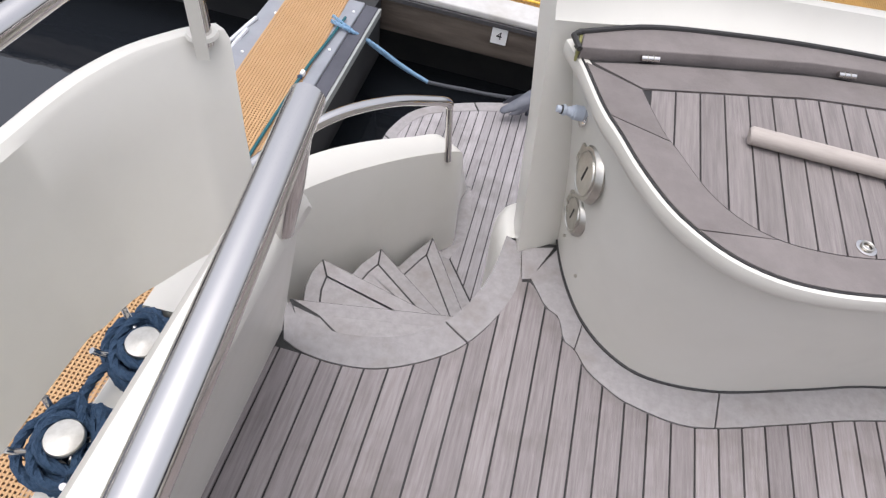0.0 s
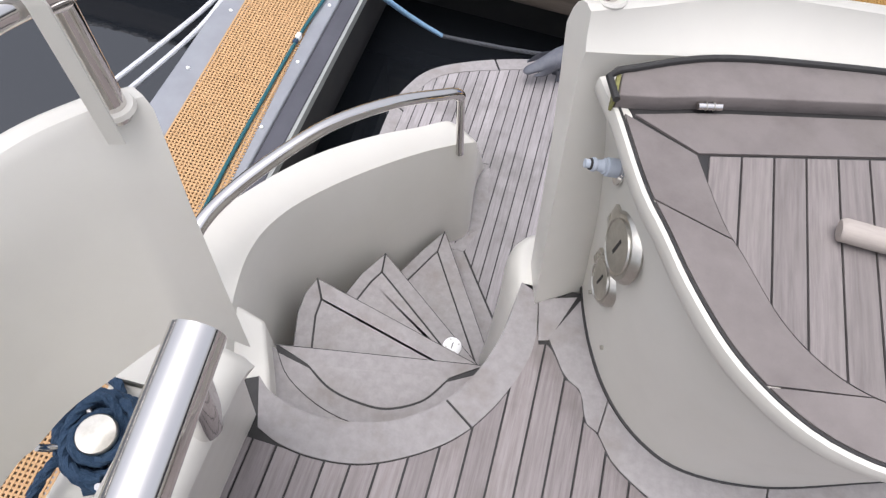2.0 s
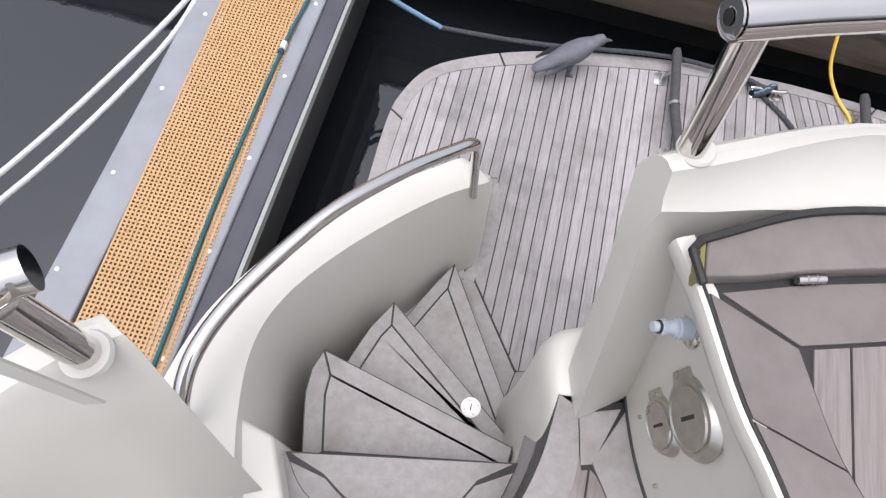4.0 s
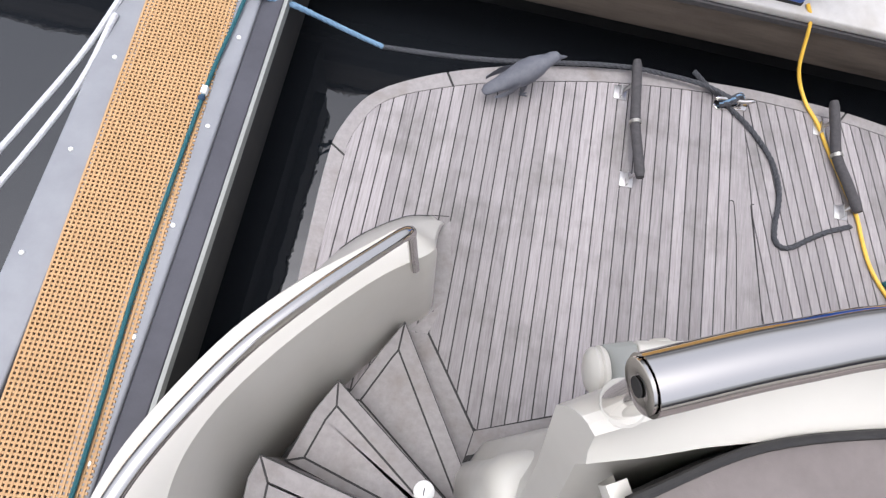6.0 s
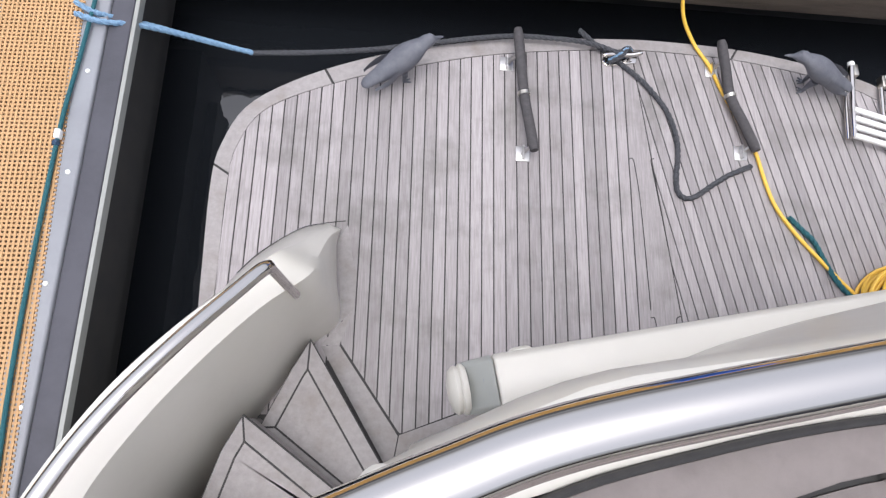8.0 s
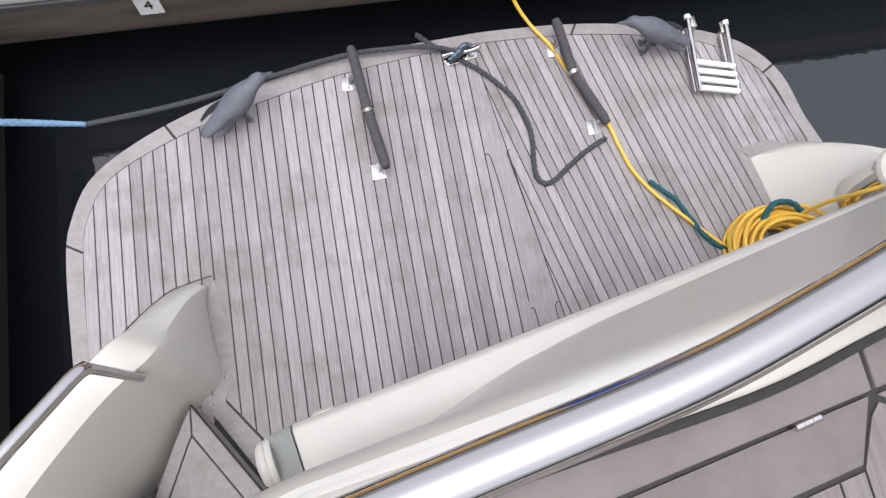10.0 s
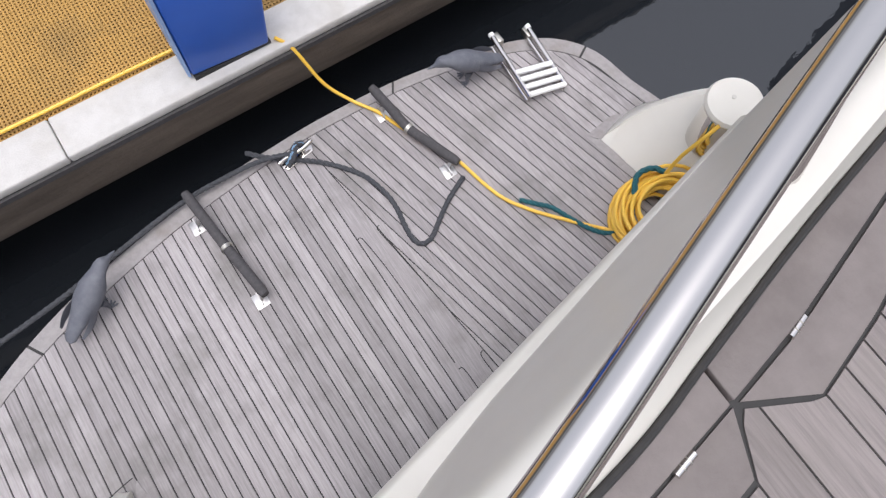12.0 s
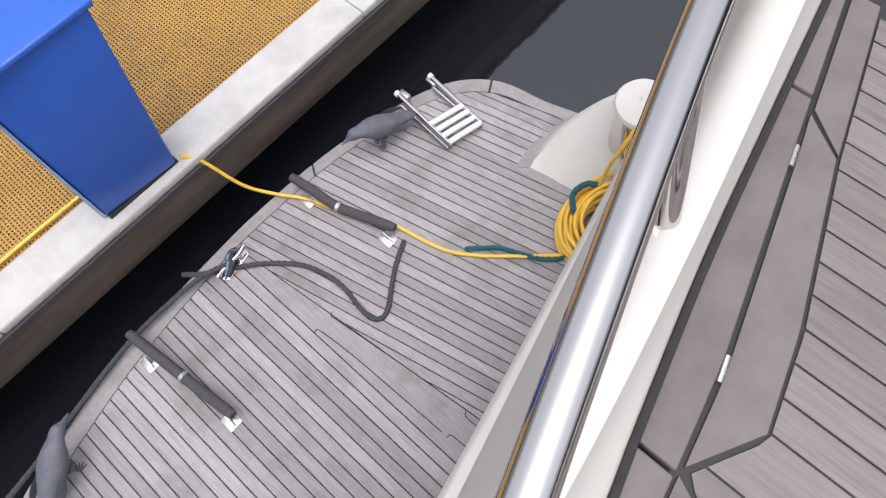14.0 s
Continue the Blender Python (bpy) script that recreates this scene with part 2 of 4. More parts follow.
ZP = -1.0       # swim platform
ZS = 0.61       # bench top
ZW = -1.42      # water
ZD = -0.69      # dock

# ---- water ----
ws = bmesh.new()
bmesh.ops.create_grid(ws, x_segments=2, y_segments=2, size=600)
water = tagged(finish("water", ws, WATER), "dark still harbour water with faint ripples", "water", kind="structure")
water.location.z = ZW

# ---- swim platform ----
P_OUT = spline([(-0.93, 1.9), (-0.955, 2.52), (-0.965, 2.92), (-0.94, 3.09), (-0.85, 3.27), (-0.64, 3.415), (-0.36, 3.535), (-0.06, 3.62),
                (0.32, 3.69), (0.72, 3.72), (1.0, 3.73), (1.41, 3.71), (1.84, 3.635), (2.08, 3.55), (2.22, 3.44), (2.30, 3.30), (2.335, 3.1), (2.39, 2.9), (2.47, 2.5)], 6)
P_IN = spline([(-0.875, 1.9), (-0.895, 2.52), (-0.9, 2.92), (-0.875, 3.09), (-0.766, 3.265), (-0.45, 3.42), (-0.14, 3.515), (0.24, 3.605),
               (0.714, 3.665), (0.99, 3.675), (1.4, 3.655), (1.82, 3.58), (2.03, 3.5), (2.15, 3.41), (2.235, 3.28), (2.275, 3.1), (2.33, 2.9), (2.41, 2.5)], 6)
platform = empty("swim_platform", "weathered grey teak swim platform with black caulking and rounded corners", "boat deck", kind="structure")
part("slab", prism([(p[0], p[1]) for p in P_OUT] + [(2.47, 1.7), (-0.93, 1.5)], ZP - 0.14, ZP - 0.012), GEL, platform, "white moulded platform edge")
part("caulking", prism([(p[0], p[1]) for p in P_OUT[2:-2]] + [(2.41, 1.72), (-0.875, 1.52)], ZP - 0.011, ZP - 0.004), CAULK, platform)
bands("border", P_OUT, P_IN, (0.195, 0.315, 0.66, 0.84), ZP - 0.012, ZP, platform, TEAK_X, steps=110)
in_top = [(p[0], p[1]) for p in P_IN if p[1] > 2.9]
in_asc = sorted(in_top, key=lambda p: p[0])
fwd = [(-0.95, 2.0), (-0.60, 2.0), (-0.397, 2.27), (-0.158, 1.94), (0.26, 2.10), (0.6, 2.14), (2.6, 2.3)]
fwd_y, aft_y = (lambda x: y_on(fwd, x) + 0.002), (lambda x: y_on(in_asc, x) - 0.004)
boards([-0.9 + 0.05 * k for k in range(35)], fwd_y, aft_y, ZP - 0.008, ZP, platform, TEAK, seam=0.0056)


def king_edge(y):
    """x of the seam where the straight planks meet the slanted ones."""
    return 0.948 - 0.11 * (y - 2.72)


def cut(poly):
    """The part of a plan polygon on the slanted side of the king plank."""
    out = []
    for a, b in zip(poly, poly[1:] + poly[:1]):
        fa, fb = a[0] - king_edge(a[1]) - 0.003, b[0] - king_edge(b[1]) - 0.003
        if fa >= 0:
            out.append(a)
        if fa * fb < 0:
            out.append((a[0] + (b[0] - a[0]) * fa / (fa - fb), a[1] + (b[1] - a[1]) * fa / (fa - fb)))
    return out


def slant_end(c, end):
    """Where the slanted line through x = c at y = 2.6 meets a plan line."""
    y = end(c)
    for _ in range(12):
        y = end(c - 0.22 * (y - 2.6))
    return (c - 0.22 * (y - 2.6), y)


part("king_plank", prism([(0.8028, fwd_y(0.8)), (king_edge(2.17) - 0.003, fwd_y(1.0)), (king_edge(3.66) - 0.003, aft_y(0.845)), (0.8028, aft_y(0.8))], ZP - 0.008, ZP), TEAK, platform)
for k in range(37):
    lo_c, hi_c = 0.8298 + 0.0458 * k + 0.0026, 0.8298 + 0.0458 * (k + 1) - 0.0026
    cs = [lo_c + (hi_c - lo_c) * q / 3 for q in range(4)]
    piece = cut([slant_end(c, fwd_y) for c in cs] + [slant_end(c, aft_y) for c in cs[::-1]])
    if len(piece) > 2 and max(p[1] for p in piece) - min(p[1] for p in piece) > 0.03:
        part("plank", prism(piece, ZP - 0.008, ZP - (0.003 if k > 31 else 0.0)), TEAK, platform)
part("border", prism([(-0.160, 1.938), (-0.175, 1.845), (0.3, 2.03), (0.255, 2.092)], ZP - 0.012, ZP + 0.001), TEAK_X, platform)
part("border", prism([(-0.401, 2.262), (-0.475, 2.262), (-0.19, 1.80), (-0.180, 1.845), (-0.165, 1.935)], ZP - 0.012, ZP + 0.001), TEAK_X, platform)
part("border", prism([(-0.437, 2.69), (-0.402, 2.36), (-0.357, 2.41), (-0.353, 2.56), (-0.375, 2.62), (-0.40, 2.755)], ZP - 0.012, ZP + 0.0015), TEAK_X, platform)
part("border", prism([(-0.475, 2.266), (-0.404, 2.266), (-0.36, 2.40), (-0.402, 2.355)], ZP - 0.012, ZP + 0.0015), TEAK_X, platform)
part("border", prism([(2.005, 2.92), (1.955, 2.975), (1.985, 2.76), (2.0, 2.70), (2.05, 2.60)], ZP - 0.012, ZP + 0.0015), TEAK_X, platform)
part("border", prism([(2.005, 2.925), (1.96, 2.98), (2.12, 3.0), (2.2, 2.97)], ZP - 0.012, ZP + 0.0015), TEAK_X, platform)


def nib(pts, z):
    """A thin caulked seam along a plan line."""
    part("seam", tube([(p[0], p[1], z) for p in spline([(*q, 0) for q in pts], 5)], 0.0022, 5), CAULK, platform)


nib([(-0.41, 2.772), (-0.502, 2.756), (-0.595, 2.727), (-0.736, 2.626), (-0.82, 2.535)], ZP)
nib([(0.80, 3.12), (0.815, 3.125), (0.825, 3.09), (0.84, 2.9), (0.852, 2.45)], ZP)
nib([(0.915, 3.13), (0.90, 3.12), (0.905, 3.07), (0.948, 2.72)], ZP)
nib([(0.85, 2.42), (0.868, 2.41), (0.873, 2.30)], ZP)
nib([(0.975, 2.43), (0.958, 2.41), (0.962, 2.30)], ZP)


# ---- stair ----
def inset(poly, dists):
    """The plan polygon moved in by a distance of its own at each edge (edge k runs from corner k to k + 1)."""
    n = len(poly)
    P = [Vector(p) for p in poly]
    area = sum(P[k].x * P[(k + 1) % n].y - P[(k + 1) % n].x * P[k].y for k in range(n))
    sgn = 1 if area > 0 else -1
    lines = []
    for k in range(n):
        d = (P[(k + 1) % n] - P[k]).normalized()
        nn = Vector((-d.y, d.x)) * sgn
        lines.append((P[k] + nn * dists[k], d))
    out = []
    for k in range(n):
        (a, d), (b, e) = lines[k - 1], lines[k]
        den = d.x * e.y - d.y * e.x
        out.append(a + d * (((b - a).x * e.y - (b - a).y * e.x) / den) if abs(den) > 1e-6 else b)
    return out


def shrink(poly, w=0.0035):
    return inset(poly, [w] * len(poly))


stair = empty("stair", "curved winder stair with weathered teak treads edged in black caulking", "stairs", kind="structure")


def tread(poly, z, widths, groups):
    """One step: caulked board, teak riser, mitred teak borders and a teak field."""
    b = part("tread", prism(poly, z - 0.028, z - 0.004), CAULK, stair)
    part("riser", prism(shrink(poly, 0.006), ZP - 0.1, z - 0.029), TEAK_X, stair)
    q = inset(poly, widths)
    n = len(poly)
    for g in groups:
        outer = [Vector(poly[k % n]) for k in g]
        inner = [q[k % n] for k in g]
        part("border", prism(shrink(outer + inner[::-1]), z - 0.02, z), TEAK_X, b)
    part("field", prism(shrink(q), z - 0.02, z - 0.0005), TEAK_X, b)


TOP_STEP = [(p[0], p[1]) for p in spline([(-0.81, 1.40, 0), (-0.735, 1.318, 0), (-0.60, 1.262, 0), (-0.459, 1.257, 0), (-0.347, 1.296, 0), (-0.259, 1.379, 0), (-0.214, 1.52, 0)], 4)]
TOP_FIELD = [(p[0], p[1]) for p in spline([(-0.700, 1.368, 0), (-0.614, 1.322, 0), (-0.518, 1.309, 0), (-0.445, 1.318, 0), (-0.364, 1.367, 0), (-0.312, 1.447, 0)], 5)]
top_step = part("tread", prism(TOP_STEP, -0.302, -0.278), CAULK, stair)
part("riser", prism([(p[0] * 0.99 - 0.005, p[1] * 0.99 + 0.014) for p in TOP_STEP], ZP - 0.1, -0.303), TEAK_X, stair)
out_l, in_l = resample(TOP_STEP, 30), resample(TOP_FIELD, 30)
part("border", strip([a.lerp(b, 0.03) for a, b in zip(out_l, in_l)][1:-1], [b.lerp(a, 0.05) for a, b in zip(out_l, in_l)][1:-1], -0.294, -0.274), TEAK_X, top_step)
part("border", prism(shrink([TOP_STEP[0], TOP_STEP[-1], TOP_FIELD[-1], TOP_FIELD[0]]), -0.294, -0.274), TEAK_X, top_step)
part("field", prism([(p[0], p[1] + 0.004) for p in in_l], -0.294, -0.2745), TEAK_X, top_step)
part("riser_foot", prism(inset(TOP_STEP, [-0.06] * (len(TOP_STEP) - 1) + [0.01]), -0.31, -0.279), TEAK_X, stair)
tread([(-0.83, 1.725), (-0.848, 1.66), (-0.845, 1.585), (-0.825, 1.51), (-0.79, 1.385), (-0.205, 1.495), (-0.202, 1.585)], -0.489,
      [0.06, 0.06, 0.06, 0.06, 0.04, 0.0, 0.06], [(0, 1, 2, 3, 4), (4, 5), (6, 7)])
tread([(-0.677, 1.995), (-0.735, 1.88), (-0.785, 1.715), (-0.19, 1.545), (-0.187, 1.64)], -0.694,
      [0.05, 0.05, 0.035, 0.0, 0.06], [(0, 1, 2), (2, 3), (4, 5)])
tread([(-0.50, 2.272), (-0.565, 2.15), (-0.655, 1.955), (-0.19, 1.61), (-0.19, 1.79)], -0.874,
      [0.05, 0.05, 0.035, 0.0, 0.062], [(0, 1, 2), (2, 3), (4, 5)])
NEWEL = [(p[0], p[1]) for p in spline([(-0.205, 1.46, 0), (-0.208, 1.55, 0), (-0.222, 1.65, 0), (-0.242, 1.73, 0), (-0.242, 1.80, 0), (-0.195, 1.845, 0), (-0.12, 1.85, 0), (-0.08, 1.7, 0), (-0.11, 1.49, 0)], 5, True)]
rings = []
for z, g in ((ZP, 0.03), (-0.6, 0.025), (-0.3, 0.012), (-0.13, 0.0), (-0.07, 0.003), (-0.035, 0.012), (-0.015, 0.024), (-0.006, 0.038)):
    rings.append([(-0.16 + (p[0] + 0.16) * (1 - g / 0.085), 1.66 + (p[1] - 1.66) * (1 - g / 0.2), z) for p in NEWEL])
newel = tagged(finish("stair_newel", loft(rings, None, True, True), GEL, None, True), "white moulded inner wall of the stair", "boat hull", kind="structure")

step_light = empty("step_light", "round white step light set in a teak tread", "lamp")
part("rim", lathe([(0.001, 0), (0.034, 0), (0.034, 0.004), (0.03, 0.008), (0.012, 0.010), (0.001, 0.010)], (-0.331, 1.704, -0.692)), WHITE, step_light, smooth=True)
for k in range(4):
    a = k * math.pi / 2 + 0.5
    part("screw", lathe([(0.0005, 0), (0.003, 0), (0.003, 0.002), (0.0005, 0.002)], (-0.331 + 0.024 * math.cos(a), 1.704 + 0.024 * math.sin(a), -0.6835), n=8), DULL, step_light)
part("mark", box(-0.333, -0.330, 1.692, 1.716, -0.6825, -0.681), INK, step_light)

# ---- cockpit deck ----
ARC_OUT = spline([(-0.69, 1.125), (-0.63, 1.105), (-0.54, 1.10), (-0.434, 1.12), (-0.322, 1.18), (-0.237, 1.257), (-0.17, 1.374), (-0.135, 1.50), (-0.152, 1.64)], 6)
ARC_IN = spline([(-0.735, 1.235), (-0.69, 1.205), (-0.60, 1.185), (-0.50, 1.195), (-0.40, 1.23), (-0.31, 1.30), (-0.25, 1.40), (-0.215, 1.52), (-0.20, 1.66)], 6)
SB = spline([(-0.06, 1.80), (-0.045, 1.685), (-0.003, 1.547), (0.061, 1.428), (0.149, 1.346), (0.26, 1.309), (0.443, 1.329), (0.678, 1.41), (0.906, 1.489), (1.4, 1.6), (2.0, 1.72)], 6)
NOTCH = [(-0.104, 1.530), (-0.075, 1.487), (-0.046, 1.442), (-0.030, 1.437), (-0.012, 1.430), (-0.001, 1.416), (0.009, 1.388), (0.014, 1.362), (0.020, 1.349), (0.036, 1.345), (0.050, 1.337), (0.066, 1.318), (0.081, 1.291), (0.11, 1.268)]
TB = [Vector((*p, 0)) for p in NOTCH] + spline([(0.143, 1.249, 0), (0.204, 1.222, 0), (0.338, 1.204, 0), (0.456, 1.229, 0), (0.636, 1.295, 0), (0.89, 1.383, 0), (1.4, 1.5, 0), (2.0, 1.62, 0)], 6)
deck = empty("cockpit_deck", "weathered grey teak cockpit deck with black caulked seams", "boat deck", kind="structure")
deck_edge = [(p[0], p[1]) for p in ARC_IN] + [(-0.04, 1.68), (2.2, 2.1), (2.2, -1.6), (-0.72, -1.6), (-0.80, 1.2)]
part("slab", prism(deck_edge, -0.12, -0.006), CAULK, deck)
part("rim", loft([[(p[0], p[1], z) for p in ARC_IN] for z in (-0.32, -0.02, -0.002)], cap=False), TEAK_X, deck, "teak riser of the landing", smooth=True)
bands("border", ARC_OUT, ARC_IN, (0.56,), -0.011, 0.001, deck, TEAK_X, steps=60)
bands("border", TB, [(p[0], p[1]) for p in SB[7:]], (0.115, 0.30), -0.011, 0.001, deck, TEAK_X, steps=70)
part("border", prism(shrink([(-0.130, 1.512), (-0.100, 1.522), (-0.048, 1.668), (-0.152, 1.63)]), -0.011, 0.0005), TEAK_X, deck)
hi_line = sorted([(p[0], p[1]) for p in ARC_OUT[7:] if p[0] < -0.138] + [(-0.13, 1.508), (-0.10, 1.518)] + [(p[0], p[1]) for p in TB if p[0] > -0.095], key=lambda p: p[0])
boards([-0.752, -0.69, -0.635, -0.58, -0.524, -0.468, -0.41, -0.351, -0.29] + [-0.23 + 0.0612 * k for k in range(36)], lambda x: -1.5, lambda x: y_on(hi_line, x) - 0.004, -0.011, 0.0, deck, TEAK_D, seam=0.0055)

# ---- hull ----
hull = empty("hull", "white moulded yacht hull around the cockpit", "boat hull", kind="structure")
part("hull_side", prism([(-1.1, -1.6), (-1.1, 1.15), (-0.72, 1.15), (-0.3, 1.2), (-0.16, 1.5), (-0.05, 1.72), (2.5, 2.2), (2.5, -1.6)], ZW - 0.3, -0.125), GEL, hull)
part("starboard_coaming", box(2.2, 2.5, -1.6, 2.2, -0.123, 0.64), GEL, hull, bevel=0.02)
# unseen wall, added to close the cockpit and bounce light aft
part("bulkhead", box(-1.1, 2.5, -1.75, -1.602, ZW - 0.3, 0.8), GEL, hull, bevel=0.01)

# ---- bench ----
bench = empty("bench", "curved cockpit bench with white moulded base and weathered teak top", "bench")
SO = spline([(-0.145, 1.715), (-0.085, 1.572), (-0.042, 1.499), (0.009, 1.409), (0.079, 1.316), (0.165, 1.251), (0.247, 1.222), (0.336, 1.218), (0.46, 1.24), (0.70, 1.31), (0.95, 1.39), (1.4, 1.5), (2.0, 1.62)], 6)
SI = spline([(-0.009, 1.666), (0.044, 1.540), (0.08, 1.485), (0.139, 1.393), (0.201, 1.338), (0.269, 1.31), (0.345, 1.306), (0.46, 1.325), (0.70, 1.40), (0.95, 1.48), (1.4, 1.59), (2.0, 1.71)], 6)
AFT = spline([(-0.175, 1.785), (-0.007, 1.880), (0.2, 1.938), (0.412, 1.980), (0.76, 2.024), (0.974, 2.075), (1.245, 2.14), (1.569, 2.205), (2.0, 2.29)], 6)
n_b = 90
ring_lo = resample([(p[0], p[1]) for p in SB], n_b)
so_line = resample([(-0.19, 1.80)] + [(p[0], p[1]) for p in SO], n_b)


def offset(line, w):
    """A plan line moved to its right-hand side by w."""
    out = []
    for k, p in enumerate(line):
        e = (line[min(k + 1, len(line) - 1)] - line[max(k - 1, 0)]).normalized()
        out.append(p + Vector((e.y, -e.x)) * w)
    return out


ring_hi, ring_lip, ring_rim, ring_top = (offset(so_line, w) for w in (-0.027, 0.008, 0.013, 0.011))
base_rings = [[(*ring_lo[i], -0.005) for i in range(n_b)], [(*ring_lo[i].lerp(ring_hi[i], 0.45), 0.26) for i in range(n_b)]]
for ring, z in ((ring_hi, ZS - 0.075), (offset(so_line, -0.008), ZS - 0.060), (ring_lip, ZS - 0.046), (ring_rim, ZS - 0.032), (ring_rim, ZS - 0.014), (ring_top, ZS - 0.006), (offset(so_line, 0.005), ZS - 0.004), (offset(so_line, -0.02), ZS - 0.006)):
    base_rings.append([(*ring[i], z) for i in range(n_b)])
part("base", loft(base_rings, cap=False), GEL, bench, "white moulded base", smooth=True)
part("edge_seal", loft([[(*offset(so_line, w)[i], z) for i in range(1, n_b)] for w, z in ((-0.002, ZS - 0.008), (-0.001, ZS - 0.0015), (0.003, ZS - 0.0015), (0.0035, ZS - 0.008))], cap=False), CAULK, bench, "black caulking round the teak top")
part("foot_seal", tube([(p[0], p[1], 0.004) for p in SB[4:]], 0.006, 6), CAULK, bench, "black sealant along the foot")
part("top_core", prism([(p[0] + 0.014, p[1] + 0.012) for p in SO] + [(2.0, 2.28)] + [(p[0], p[1]) for p in AFT[::-1]], ZS - 0.03, ZS - 0.005), CAULK, bench)
bands("front_border", [(p[0] + 0.002, p[1] + 0.002) for p in SO], SI, (0.075, 0.21, 0.37, 0.62), ZS - 0.012, ZS, bench, TEAK_BX, steps=90)
G = [(-0.145, 1.72), (0.001, 1.777), (0.404, 1.90), (0.955, 1.993), (1.12, 2.025), (1.53, 2.137), (1.9, 2.235)]
M = [(-0.009, 1.668), (0.393, 1.797), (0.906, 1.887), (0.957, 1.984), (1.075, 1.921), (1.246, 1.963), (1.552, 2.069), (1.9, 2.17)]
aft_lo = [(p[0], p[1]) for p in AFT]
for a, b in ((-0.165, 0.938), (0.946, 1.61), (1.618, 1.9)):
    xs = [a + (b - a) * k / 14 for k in range(15)]
    part("aft_board", strip([(x, y_on(aft_lo, x) - 0.004) for x in xs], [(x, y_on(G, x) + 0.008) for x in xs], ZS - 0.01, ZS + 0.028), TEAK_BX, bench, "raised weathered teak board", bevel=0.003)
part("end_grain", prism([(-0.172, y_on(G, -0.145) + 0.006), (-0.1665, y_on(G, -0.145) + 0.006), (-0.1665, 1.786), (-0.174, 1.780)], ZS - 0.012, ZS + 0.024), MOSS, bench, "mossy green end of the teak board")
part("leaf_border", strip(resample([(-0.125, 1.722), (0.001, 1.770), (0.404, 1.893), (0.950, 1.988)], 20), resample([(-0.006, 1.672), (0.393, 1.801), (0.905, 1.893)], 20), ZS - 0.026, ZS), TEAK_BX, bench)
part("leaf_border", strip(resample([(0.965, 1.988), (1.12, 2.016), (1.53, 2.128), (1.605, 2.15)], 20), resample([(1.081, 1.925), (1.246, 1.967), (1.552, 2.073)], 20), ZS - 0.026, ZS), TEAK_BX, bench)
part("leaf_border", strip([(1.618, 2.15), (1.9, 2.225)], [(1.56, 2.073), (1.9, 2.172)], ZS - 0.026, ZS), TEAK_BX, bench)
si_l = sorted([(p[0], p[1]) for p in SI], key=lambda p: p[0])
boards([0.0125 + 0.0565 * k for k in range(16)] + [0.906, 0.985], lambda x: y_on(si_l, x) + 0.003, lambda x: y_on(M, x) - 0.004, ZS - 0.026, ZS - 0.0005, bench, TEAK_B, seam=0.0042)
boards([0.985] + [1.085 + 0.0565 * k for k in range(15)], lambda x: y_on(si_l, x) + 0.003, lambda x: y_on(M, x) - 0.004, ZS - 0.026, ZS - 0.0005, bench, TEAK_B, seam=0.0042)
for x, y, a in ((0.0, 1.775, 17), (0.483, 1.914, 13), (0.83, 1.971, 11), (1.115, 2.026, 15), (1.50, 2.132, 15)):
    h = part("hinge", loft([[(0.022 * u, 0.0075 * math.cos(c), 0.0075 * math.sin(c)) for c in [k * math.pi / 5 for k in range(10)]] for u in (-1, 1)], None, True, True), STEEL, bench, "polished steel hinge", smooth=True)
    h.matrix_basis = pose(x, y, ZS + 0.012, 0, 0, a)
    for u in (-0.33, 0.33):
        part("knuckle", loft([[(0.022 * u + e, 0.0083 * math.cos(c), 0.0083 * math.sin(c)) for c in [k * math.pi / 5 for k in range(10)]] for e in (-0.001, 0.001)], None, True, True), DULL, h)
ring_pull = empty("ring_pull", "small steel ring pull set in the bench top", "handle")
part("plate", lathe([(0.001, 0), (0.02, 0), (0.02, 0.003), (0.016, 0.004), (0.001, 0.004)], (0.447, 1.349, ZS - 0.001)), STEEL, ring_pull, smooth=True)
part("ring", tube([(0.447 + 0.011 * math.cos(k * 0.4), 1.349 + 0.011 * math.sin(k * 0.4), ZS + 0.006) for k in range(17)], 0.0025, 8), DULL, ring_pull, smooth=True)
pole = tagged(finish("wooden_pole", tube([(0.222, 1.574, ZS + 0.02), (0.226, 1.574, ZS + 0.021), (0.6, 1.573, ZS + 0.022), (1.1, 1.57, ZS + 0.022)], [0.016, 0.02, 0.02, 0.02], 16), WOOD, None, True), "pale worn wooden pole lying on the bench", "pole")

# filler caps, hose inlet and screws on the bench side
side_n = Vector((-0.94, -0.30, 0.06)).normalized()


